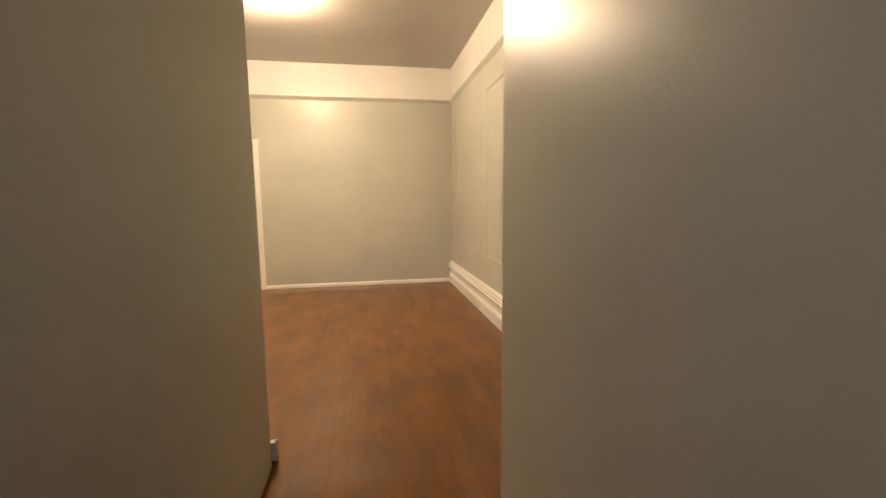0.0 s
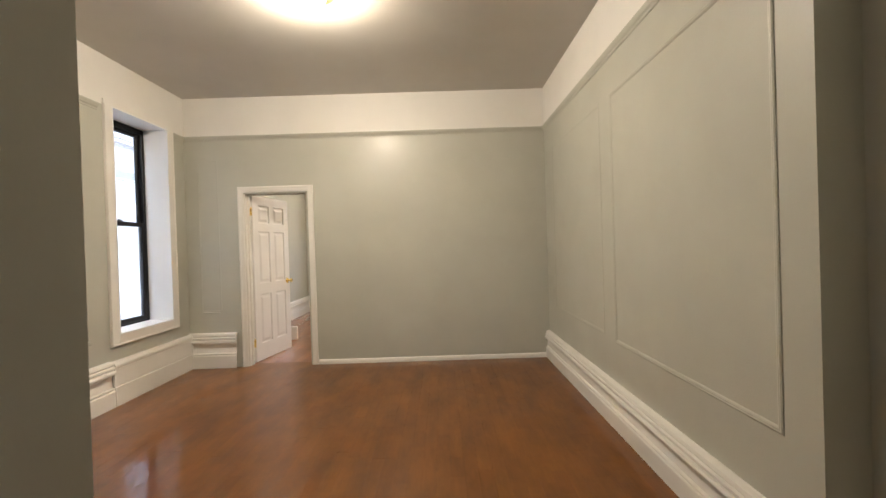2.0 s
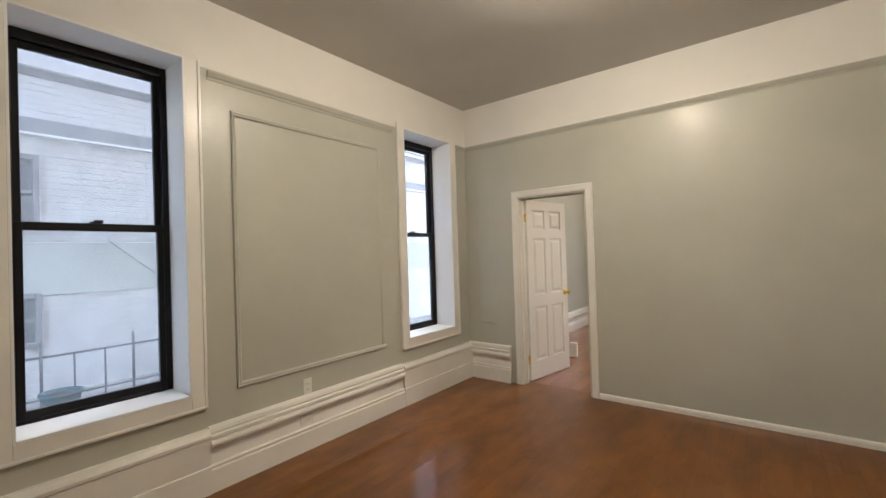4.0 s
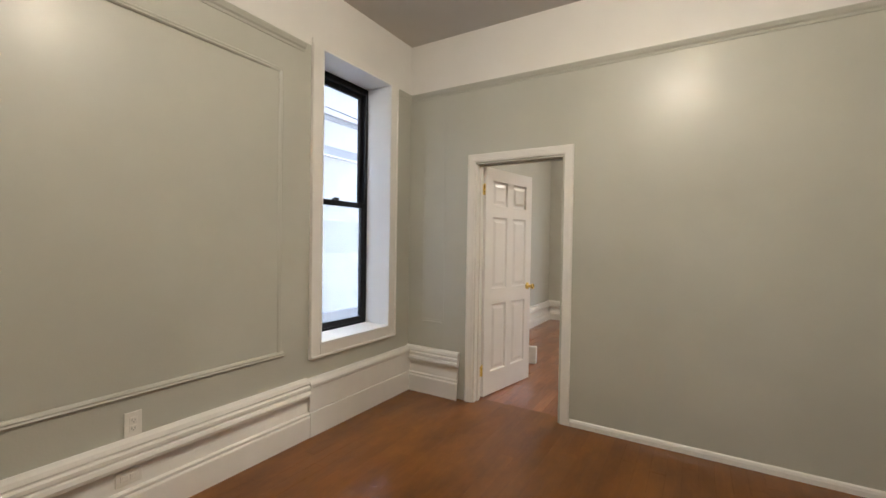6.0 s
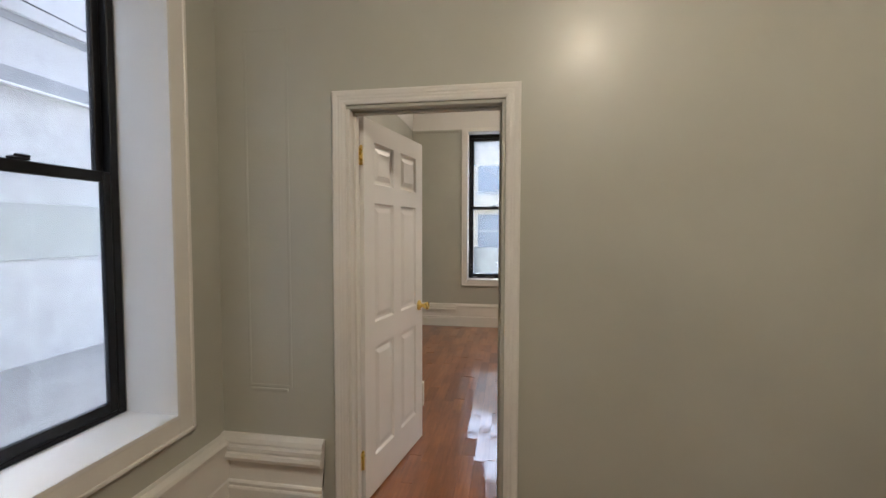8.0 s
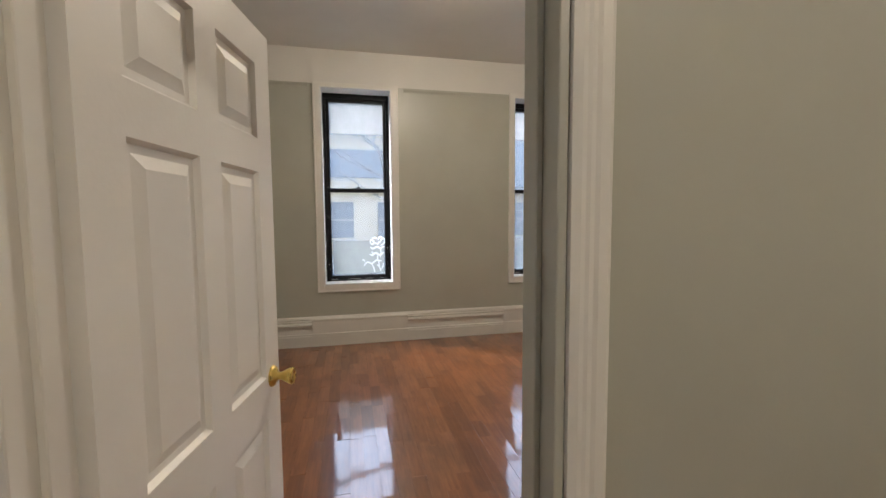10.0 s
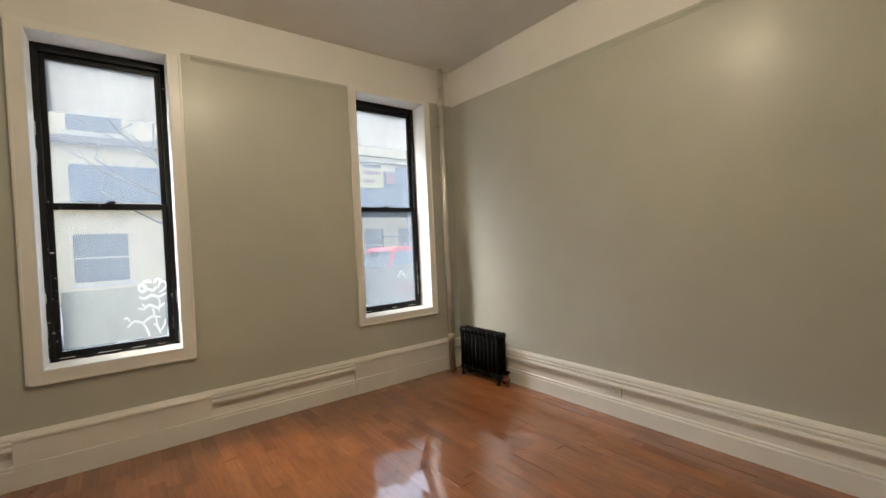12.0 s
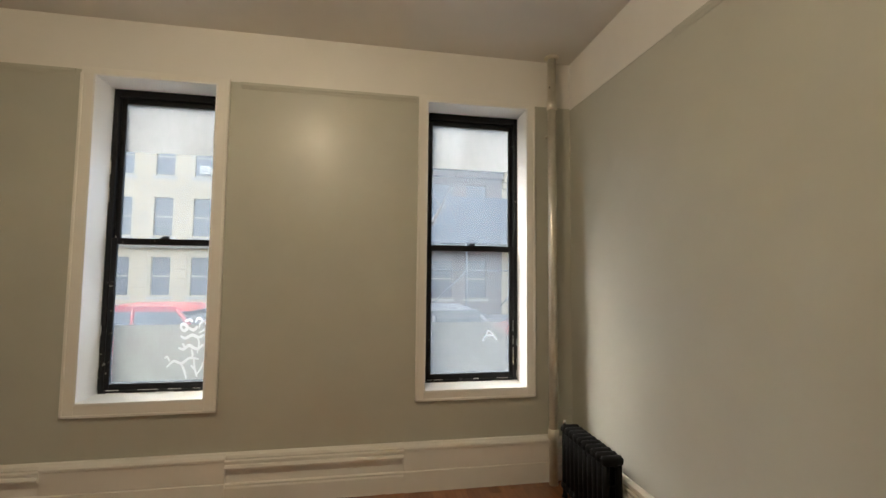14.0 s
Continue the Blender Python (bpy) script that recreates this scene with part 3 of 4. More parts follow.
CASE = [(0.0, 0.0), (0.012, 0.0), (0.014, 0.006), (0.0165, 0.014), (0.0158, 0.022), (0.018, 0.028), (0.0172, 0.036), (0.0200, 0.043), (0.0208, 0.058), (0.016, 0.066), (0.0, 0.066)]


def casing_set(y, out):
    s = 1 if out[1] < 0 else -1
    bm = bmesh.new()
    o = Vector(out)
    legs = []
    for d, k in CASE:
        legs.append([bm.verts.new(Vector((x0 - k, y, 0)) + o * d), bm.verts.new(Vector((x0 - k, y, zt + k)) + o * d), bm.verts.new(Vector((x1 + k, y, zt + k)) + o * d), bm.verts.new(Vector((x1 + k, y, 0)) + o * d)])
    for a, b in zip(legs, legs[1:]):
        for i in range(3):
            bm.faces.new((a[i], a[i + 1], b[i + 1], b[i]))
    bmesh.ops.recalc_face_normals(bm, faces=bm.faces)
    part("casing", bm, M_TRIM, dr, "white fluted door casing")


casing_set(-0.001, (0, -1, 0))
casing_set(0.121, (0, 1, 0))


def door_leaf(width, height, t):
    """Six raised panels on both faces, hinge edge at x = 0, y through the thickness."""
    bm = bmesh.new()
    xs = [0, 0.105, 0.335, 0.43, 0.66, width]
    zs = [0, 0.20, 0.80, 0.935, 1.575, 1.675, 1.895, height]
    holes = {(i, j) for i in (1, 3) for j in (1, 3, 5)}
    for side, y in ((-1, -t / 2), (1, t / 2)):
        grid = [[bm.verts.new((x, y, z)) for z in zs] for x in xs]
        for i in range(len(xs) - 1):
            for j in range(len(zs) - 1):
                q = [grid[i][j], grid[i + 1][j], grid[i + 1][j + 1], grid[i][j + 1]]
                if (i, j) not in holes:
                    bm.faces.new(q if side < 0 else q[::-1])
                    continue
                prev = q
                for inset, dy in ((0.008, -0.013), (0.024, -0.013), (0.05, -0.003)):
                    cx = [(xs[i] + inset, zs[j] + inset), (xs[i + 1] - inset, zs[j] + inset), (xs[i + 1] - inset, zs[j + 1] - inset), (xs[i] + inset, zs[j + 1] - inset)]
                    ring = [bm.verts.new((a, y + side * dy, b)) for a, b in cx]
                    for k in range(4):
                        bm.faces.new((prev[k], prev[(k + 1) % 4], ring[(k + 1) % 4], ring[k]))
                    prev = ring
                bm.faces.new(prev)
    for i in range(len(xs) - 1):
        for z in (0, height):
            bm.faces.new([bm.verts.new(c) for c in ((xs[i], -t / 2, z), (xs[i + 1], -t / 2, z), (xs[i + 1], t / 2, z), (xs[i], t / 2, z))])
    for x in (0, width):
        bm.faces.new([bm.verts.new(c) for c in ((x, -t / 2, 0), (x, t / 2, 0), (x, t / 2, height), (x, -t / 2, height))])
    bmesh.ops.remove_doubles(bm, verts=bm.verts, dist=0.0005)
    bmesh.ops.recalc_face_normals(bm, faces=bm.faces)
    return bm


leaf = part("leaf", door_leaf(0.765, 2.005, 0.035), M_DOOR, dr, "white six-panel door leaf standing open")
leaf.matrix_world = pose(0.700, 0.138, 0.010, 0, 0, 79.2)
for s in (-1, 1):
    turn = pose(0.705, s * 0.0175, 0.925, -90 * s)
    bm = lathe(bmesh.new(), [(0.001, 0.0), (0.034, 0.0), (0.034, 0.004), (0.029, 0.011), (0.015, 0.017), (0.0115, 0.025), (0.0135, 0.033), (0.020, 0.045), (0.0255, 0.058), (0.0275, 0.064), (0.0245, 0.069), (0.014, 0.0665), (0.004, 0.066)], 24, Matrix.Translation((0.705, s * 0.0175, 0.925)) @ Euler((radians(-90 * s), 0, 0)).to_matrix().to_4x4())
    part("door_knob", bm, M_BRASS, leaf, "polished brass knob")
part("latch_plate", boxes((0.765, 0.7665, -0.012, 0.012, 0.895, 0.955)), M_BRASS, leaf)
for z in (0.235, 1.815):
    bm = rod(bmesh.new(), (0.7055, 0.127, z - 0.045), (0.7055, 0.127, z + 0.045), 0.0075)
    box(bm, 0.698, 0.7008, 0.084, 0.126, z - 0.044, z + 0.044, bevel=0.0006)
    lathe(bm, [(0.003, 0.045), (0.0085, 0.047), (0.006, 0.053), (0.002, 0.056)], 10, Matrix.Translation((0.7055, 0.127, z)))
    part("hinge", bm, M_BRASS, dr, "brass butt hinge")


# ---- ceiling lamps ----
def ceiling_lamp(x, y, z, bulb):
    lamp = thing("ceiling_lamp", "round brass flush ceiling lamp with lit frosted glass", "ceiling lamp", "ceiling lamps", m=pose(x, y, z))
    part("pan", lathe(bmesh.new(), [(0.06, 0.0), (0.205, 0.0), (0.212, -0.006), (0.212, -0.018), (0.206, -0.026), (0.196, -0.029), (0.19, -0.027), (0.18, -0.03), (0.165, -0.033), (0.15, -0.039), (0.02, -0.041)], 40), M_LAMP_BRASS, lamp, "aged brass rim")
    shade = [(0.112, -0.040), (0.122, -0.046), (0.124, -0.08), (0.122, -0.118), (0.112, -0.132), (0.085, -0.141), (0.04, -0.146), (0.01, -0.147)]
    part("shade", lathe(bmesh.new(), [(r * 0.93, z) for r, z in shade], 32), bulb, lamp, "glowing frosted glass bowl")
    part("finial", lathe(bmesh.new(), [(0.002, -0.145), (0.011, -0.147), (0.009, -0.155), (0.004, -0.162), (0.001, -0.164)], 12), M_LAMP_BRASS, lamp)
    return lamp


ceiling_lamp(2.115, -2.03, CEIL_A, M_BULB)
ceiling_lamp(2.02, 2.10, CEIL_B, M_BULB_FRONT)


# ---- radiator, riser, outlets ----
def radiator(x, y, sections):
    """Two-column cast-iron sections along y, standing on feet."""
    rad = thing("radiator", "black cast-iron column radiator standing by the baseboard", "radiator", m=pose(x, y, 0))
    pitch, h = 0.058, 0.505
    bm = bmesh.new()
    for dx in (-0.042, 0.042):
        rod(bm, (dx, 0, 0.09), (dx, 0, h - 0.045), 0.0205, None, 10)
    for z, rr in ((0.085, 0.028), (h - 0.035, 0.030)):
        ring = Matrix.Translation((0, 0, z)) @ Euler((0, radians(90), 0)).to_matrix().to_4x4()
        lathe(bm, [(rr * 0.5, -0.068), (rr, -0.055), (rr, 0.055), (rr * 0.5, 0.068)], 12, ring)
    for z in (0.2, 0.32):
        box(bm, -0.03, 0.03, -0.008, 0.008, z - 0.006, z + 0.006)
    hub = Matrix.Translation((0, 0, 0.085)) @ Euler((radians(90), 0, 0)).to_matrix().to_4x4()
    lathe(bm, [(0.024, -0.029), (0.024, 0.029)], 10, hub)
    hub = Matrix.Translation((0, 0, h - 0.04)) @ Euler((radians(90), 0, 0)).to_matrix().to_4x4()
    lathe(bm, [(0.022, -0.029), (0.022, 0.029)], 10, hub)
    me = mesh_of("section", bm, M_IRON)
    for i in range(sections):
        ob = new("section", me)
        ob.parent = rad
        ob.location = (0, i * pitch, 0)
        if i in (0, sections - 1):
            for dx in (-0.045, 0.045):
                foot = lathe(bmesh.new(), [(0.019, 0.0), (0.021, 0.008), (0.013, 0.03), (0.016, 0.075)], 10, Matrix.Translation((dx, i * pitch, 0)))
                part("foot", foot, M_IRON, rad)
    bm = rod(bmesh.new(), (0, -0.075, 0.0), (0, -0.075, 0.11), 0.017)
    lathe(bm, [(0.026, 0.045), (0.03, 0.052), (0.03, 0.075), (0.024, 0.085)], 10, Matrix.Translation((0, -0.075, 0)))
    rod(bm, (0, -0.08, 0.085), (0, -0.02, 0.085), 0.015)
    part("valve", bm, M_COPPER, rad, "brown tarnished supply valve")
    bm = rod(bmesh.new(), (0, -0.075, 0.11), (0, -0.075, 0.125), 0.008)
    lathe(bm, [(0.004, 0.125), (0.028, 0.127), (0.03, 0.135), (0.026, 0.142), (0.005, 0.144)], 14, Matrix.Translation((0, -0.075, 0)))
    part("valve_handle", bm, M_IRON, rad)
    end = (sections - 1) * pitch
    bm = lathe(bmesh.new(), [(0.005, 0.0), (0.005, 0.01), (0.011, 0.014), (0.012, 0.04), (0.009, 0.052), (0.003, 0.058)], 12, Matrix.Translation((-0.03, end + 0.036, h - 0.04)))
    rod(bm, (-0.03, end + 0.01, h - 0.036), (-0.03, end + 0.036, h - 0.036), 0.005)
    part("air_vent", bm, M_CHROME, rad, "chrome bullet-shaped air vent")
    return rad


radiator(4.115, 3.50, 10)

pipe = thing("riser_pipe", "cream painted steel heating riser in the corner", "pipe", m=pose(4.072, 4.208, 0))
part("tube", rod(bmesh.new(), (0, 0, 0.0), (0, 0, CEIL_B), 0.033, None, 24), M_STEEL, pipe)
part("collar", lathe(bmesh.new(), [(0.034, CEIL_B - 0.002), (0.056, CEIL_B - 0.004), (0.058, CEIL_B - 0.012), (0.036, CEIL_B - 0.022)], 20), M_STEEL, pipe)
part("coupling", lathe(bmesh.new(), [(0.0335, 2.86), (0.04, 2.865), (0.04, 2.925), (0.0335, 2.93)], 20), M_STEEL, pipe)
part("coupling", lathe(bmesh.new(), [(0.0335, 0.33), (0.041, 0.335), (0.041, 0.40), (0.0335, 0.405)], 20), M_STEEL, pipe)
part("pipe_hook", boxes((-0.02, 0.02, 0.03, 0.092, 2.66, 2.675), bevel=0.002), M_STEEL, pipe)


def outlet(m, label, w=0.074, h=0.118):
    """Duplex outlet: plate in x-z, facing -y."""
    o = thing("wall_outlet", label, "outlet", "outlets", m=m)
    part("cover_plate", boxes((-w / 2, w / 2, -0.006, 0.0, -h / 2, h / 2), bevel=0.0025, seg=2), M_PLATE, o)
    horizontal = w > h
    dark = M_TRIM if "painted" in label else M_SLOT
    if w > 0.115:
        part("box_edge", boxes((-w / 2 - 0.0015, w / 2 + 0.0015, -0.003, 0.001, -h / 2 - 0.0015, h / 2 + 0.0015)), M_SLOT, o, "dark gap round the plate")
    for k in (-1, 1):
        cx, cz = (k * 0.02, 0) if horizontal else (0, k * 0.0195)
        part("socket", boxes((cx - 0.0165, cx + 0.0165, -0.0085, -0.006, cz - 0.0145, cz + 0.0145), bevel=0.001), M_PLATE, o)
        bm = boxes((cx - 0.0075, cx - 0.0055, -0.0092, -0.0085, cz - 0.004, cz + 0.006), (cx + 0.0055, cx + 0.0075, -0.0092, -0.0085, cz - 0.004, cz + 0.005), (cx - 0.002, cx + 0.002, -0.0092, -0.0085, cz - 0.0105, cz - 0.0065))
        part("slot", bm, dark, o)
    return o


outlet(pose(0.002, -2.225, 0.465, 0, 0, 90), "white duplex outlet above the baseboard between the windows")
outlet(pose(0.024, -2.25, 0.228, 0, 0, 90), "white painted outlet set in the baseboard", 0.11, 0.07)
outlet(pose(4.27 - 0.024, 2.40, 0.188, 0, 0, -90), "white horizontal outlet set in the baseboard", 0.118, 0.074)

# small white block standing behind the open door
blk = thing("door_wedge", "small white block standing on the floor behind the door", "block", m=pose(0.715, 1.40, 0.004, 0, 0, 8))
bm = boxes((-0.05, 0.05, -0.03, 0.03, 0.0, 0.19), bevel=0.005)
part("block", bm, M_PLATE, blk)

# drawn plant on the lower street pane
ribbons = bmesh.new()


def stroke(pts, width=1.0):
    """A flat brush stroke through the points, tapered at both ends."""
    p = [Vector((a, 0, c)) for a, c in pts]
    p = [p[0] * 2 - p[1]] + p + [p[-1] * 2 - p[-2]]
    line = []
    for k in range(1, len(p) - 2):
        for s in range(6):
            t = s / 6
            line.append(0.5 * (2 * p[k] + (p[k + 1] - p[k - 1]) * t + (2 * p[k - 1] - 5 * p[k] + 4 * p[k + 1] - p[k + 2]) * t * t + (3 * p[k] - p[k - 1] - 3 * p[k + 1] + p[k + 2]) * t ** 3))
    line.append(p[-2])
    edge = []
    for k, q in enumerate(line):
        d = (line[min(k + 1, len(line) - 1)] - line[max(k - 1, 0)]).normalized()
        side = Vector((-d.z, 0, d.x)) * 0.0085 * width * (0.35 + 0.65 * math.sin(math.pi * (k + 0.5) / len(line)) ** 0.5)
        edge.append((ribbons.verts.new(q + side), ribbons.verts.new(q - side)))
    for a, c in zip(edge, edge[1:]):
        ribbons.faces.new((a[0], a[1], c[1], c[0]))


STEMS = (([(0.00, 0.08), (0.05, 0.12), (0.11, 0.105), (0.17, 0.14), (0.24, 0.13)], 1.1), ([(0.02, 0.12), (0.0, 0.15), (-0.02, 0.14)], 0.9), ([(0.10, 0.11), (0.13, 0.06), (0.15, 0.0)], 1.0),
         ([(0.20, 0.14), (0.21, 0.07), (0.23, 0.01)], 0.9), ([(0.23, 0.03), (0.26, 0.07), (0.27, 0.11)], 0.8), ([(0.21, 0.06), (0.18, 0.09)], 0.8),
         ([(0.08, 0.21), (0.12, 0.20), (0.16, 0.225), (0.22, 0.20), (0.27, 0.23)], 1.3), ([(0.11, 0.24), (0.13, 0.21)], 1.0), ([(0.18, 0.20), (0.19, 0.165), (0.185, 0.13)], 0.9),
         ([(0.09, 0.29), (0.13, 0.275), (0.18, 0.295), (0.23, 0.28), (0.28, 0.30)], 1.3), ([(0.22, 0.28), (0.235, 0.24), (0.225, 0.17)], 0.8),
         ([(0.09, 0.345), (0.115, 0.325), (0.14, 0.34), (0.13, 0.365), (0.10, 0.37), (0.09, 0.345)], 1.4), ([(0.15, 0.345), (0.19, 0.33), (0.22, 0.355)], 1.3),
         ([(0.20, 0.38), (0.22, 0.41), (0.25, 0.40), (0.245, 0.375)], 1.1), ([(0.23, 0.31), (0.27, 0.33), (0.29, 0.36), (0.27, 0.39), (0.24, 0.375), (0.23, 0.34)], 0.9), ([(0.12, 0.39), (0.16, 0.40), (0.18, 0.385)], 1.2))
for line_, w_ in STEMS:
    stroke(line_, w_)
drawing = part("drawing", ribbons, M_ETCH, street_1, "white hand-drawn plant strokes on the lower pane")
drawing.location = (0.055, 0.196, 0.79)
drawing.scale = (0.88, 1, 1.05)
drawing.visible_shadow = False
ribbons = bmesh.new()
stroke([(0.0, 0.0), (0.03, 0.05), (0.05, 0.085), (0.09, 0.05), (0.12, 0.01)], 0.8)
stroke([(0.01, 0.035), (0.05, 0.05), (0.09, 0.045)], 0.7)
mark = part("drawing", ribbons, M_ETCH, street_2, "white scribbled mark on the lower pane")
mark.location = (0.10, 0.196, 1.02)
mark.visible_shadow = False

# ---- outside: street ----
tagged(new("ground", mesh_of("ground", boxes((-300, 300, -300, 600, -0.82, -0.80)), M_ASPHALT)), "wide grey ground reaching the horizon", "ground", "", "structure")
solid("road", boxes((-60, 60, 6.0, 13.2, -0.80, -0.55)), M_ASPHALT, "grey asphalt street", "road")
solid("pavement_near", boxes((-60, 60, 4.62, 5.85, -0.80, -0.42)), M_CONCRETE, "pale concrete pavement below the windows", "pavement")
solid("kerb_near", boxes((-60, 60, 5.85, 6.0, -0.80, -0.415), bevel=0.01), M_STONE, "stone kerb", "kerb")
solid("pavement_far", boxes((-60, 60, 13.35, 21.8, -0.80, -0.42)), M_CONCRETE, "pale concrete pavement across the street", "pavement")
solid("kerb_far", boxes((-60, 60, 13.2, 13.35, -0.80, -0.415), bevel=0.01), M_STONE, "stone kerb", "kerb")


def facade_window(house, x, z, w, h, y, pale, sill=True):
    win = part("window", boxes((x - 0.06, x, y - 0.05, y + 0.06, z - 0.06, z + h + 0.06), (x + w, x + w + 0.06, y - 0.05, y + 0.06, z - 0.06, z + h + 0.06),
                               (x, x + w, y - 0.05, y + 0.06, z + h, z + h + 0.06), (x, x + w, y - 0.02, y + 0.06, z + h * 0.5 - 0.03, z + h * 0.5 + 0.03), (x, x + w, y - 0.05, y + 0.06, z - 0.06, z)), M_STONE, house)
    part("pane", boxes((x, x + w, y + 0.02, y + 0.04, z, z + h)), M_BLIND if pale else M_DARKWIN, win)
    if sill:
        part("sill", boxes((x - 0.12, x + w + 0.12, y - 0.14, y - 0.05, z - 0.2, z - 0.06), bevel=0.01), M_STONE, win)
    return win


def house(x0, x1, top, y, mat, label, cols, rows, w):
    """A street front with real window openings."""
    h = thing("apartment_building", label, "building", "street fronts")
    bm = bmesh.new()
    cuts = sorted(cols)
    zprev = -0.8
    for z, hh in rows:
        box(bm, x0, x1, y, y + 0.4, zprev, z)
        left = x0
        for c in cuts:
            box(bm, left, c, y, y + 0.4, z, z + hh)
            left = c + w
        box(bm, left, x1, y, y + 0.4, z, z + hh)
        zprev = z + hh
    box(bm, x0, x1, y, y + 0.4, zprev, top)
    box(bm, x0, x1, y + 0.9, y + 9, -0.8, top)
    part("wall", bm, mat, h)
    part("cornice", boxes((x0, x1, y - 0.5, y, top - 0.6, top), (x0, x1, y - 0.3, y, top - 0.9, top - 0.6), bevel=0.03), mat, h)
    part("roof", boxes((x0, x1, y, y + 9, top, top + 0.15)), M_CONCRETE, h)
    k = 0
    for z, hh in rows:
        for c in cuts:
            facade_window(h, c, z, w, hh, y + 0.12, False)
            k += 1
    return h


cream = house(-24.0, -0.85, 11.0, 22.0, M_CREAM, "cream brick apartment building across the street", [-7.1 - 1.69 * i for i in range(9)] + [-5.45, -3.7, -2.05], [(0.5, 1.72), (3.2, 1.75), (6.0, 1.75), (8.4, 1.5)], 0.8)
part("ledge", boxes((-24.0, -0.85, 21.86, 22.0, 2.62, 2.82), (-24.0, -0.85, 21.9, 22.0, -0.1, 0.1), bevel=0.02), M_STONE, cream)
cuts = sorted([-7.1 - 1.69 * i for i in range(9)] + [-5.45, -3.7, -2.05])
for k in range(5):
    z = 0.42 + 0.42 * k
    left = -24.0
    for c in cuts + [-0.85]:
        right = c - 0.14 if c < -0.86 else c
        if right - left > 0.05:
            part("stone_course", boxes((left, right, 21.965, 22.0, z, z + 0.37), bevel=0.012), M_CREAM, cream)
        left = c + 0.8 + 0.14
mid = house(-0.85, 5.0, 9.4, 21.9, M_CREAM, "cream rendered shop building with wide windows", [-0.35, 2.6], [(0.42, 1.88), (3.6, 1.38), (6.3, 1.5)], 1.7)
part("ledge", boxes((-0.85, 5.0, 21.4, 21.9, 5.75, 6.0), bevel=0.03), M_BROWN, mid, "dull red metal ledge")
part("panel", boxes((-0.3, 4.8, 21.72, 21.88, 3.55, 4.98), bevel=0.02), M_SHED, mid, "blue-grey boarding")
brown = house(5.0, 9.45, 7.5, 22.3, M_BROWN, "brown brick building behind a pavement shed", [5.7, 7.5], [(0.4, 1.9), (4.95, 1.3)], 1.1)
pale = house(9.45, 30.0, 7.0, 22.4, M_CREAM, "low cream fronted building behind the shed", [10.0 + 2.2 * i for i in range(8)], [(0.4, 1.9), (5.0, 1.0)], 1.2)

shed = thing("sidewalk_shed", "blue-grey construction shed over the far pavement", "shed")
part("parapet", boxes((5.05, 28.0, 18.4, 18.5, 3.1, 4.88), (5.05, 5.15, 18.5, 21.8, 3.1, 4.88)), M_SHED, shed)
part("deck", boxes((5.05, 28.0, 18.4, 21.8, 2.9, 3.09)), M_SHED, shed)
for i in range(8):
    px = 6.68 + 3.0 * i
    part("post", rod(bmesh.new(), (px, 18.5, -0.42), (px, 18.5, 2.91), 0.055), M_SCAFFOLD, shed)
    if i < 7:
        part("brace", rod(bmesh.new(), (px - 1.5, 18.5, 0.25), (px, 18.5, 1.75), 0.035), M_SCAFFOLD, shed)
        part("rail", rod(bmesh.new(), (px - 1.6, 18.5, 1.75), (px + 1.4, 18.5, 1.75), 0.03), M_SCAFFOLD, shed)
sign = thing("shop_sign", "yellow shop sign with unreadable lettering on the shed", "sign")
part("board", boxes((10.02, 11.25, 18.28, 18.38, 4.05, 5.0), bevel=0.01), M_YELLOW, sign)
part("lettering", boxes((10.2, 11.1, 18.268, 18.28, 4.68, 4.84), (10.2, 10.8, 18.268, 18.28, 4.3, 4.44)), M_REDSIGN, sign)
part("side_board", boxes((11.4, 11.9, 18.3, 18.38, 4.3, 4.8), bevel=0.01), M_REDSIGN, sign, "faded red board")
part("bracket", boxes((10.6, 10.7, 18.38, 18.4, 4.1, 4.95)), M_IRON, sign)


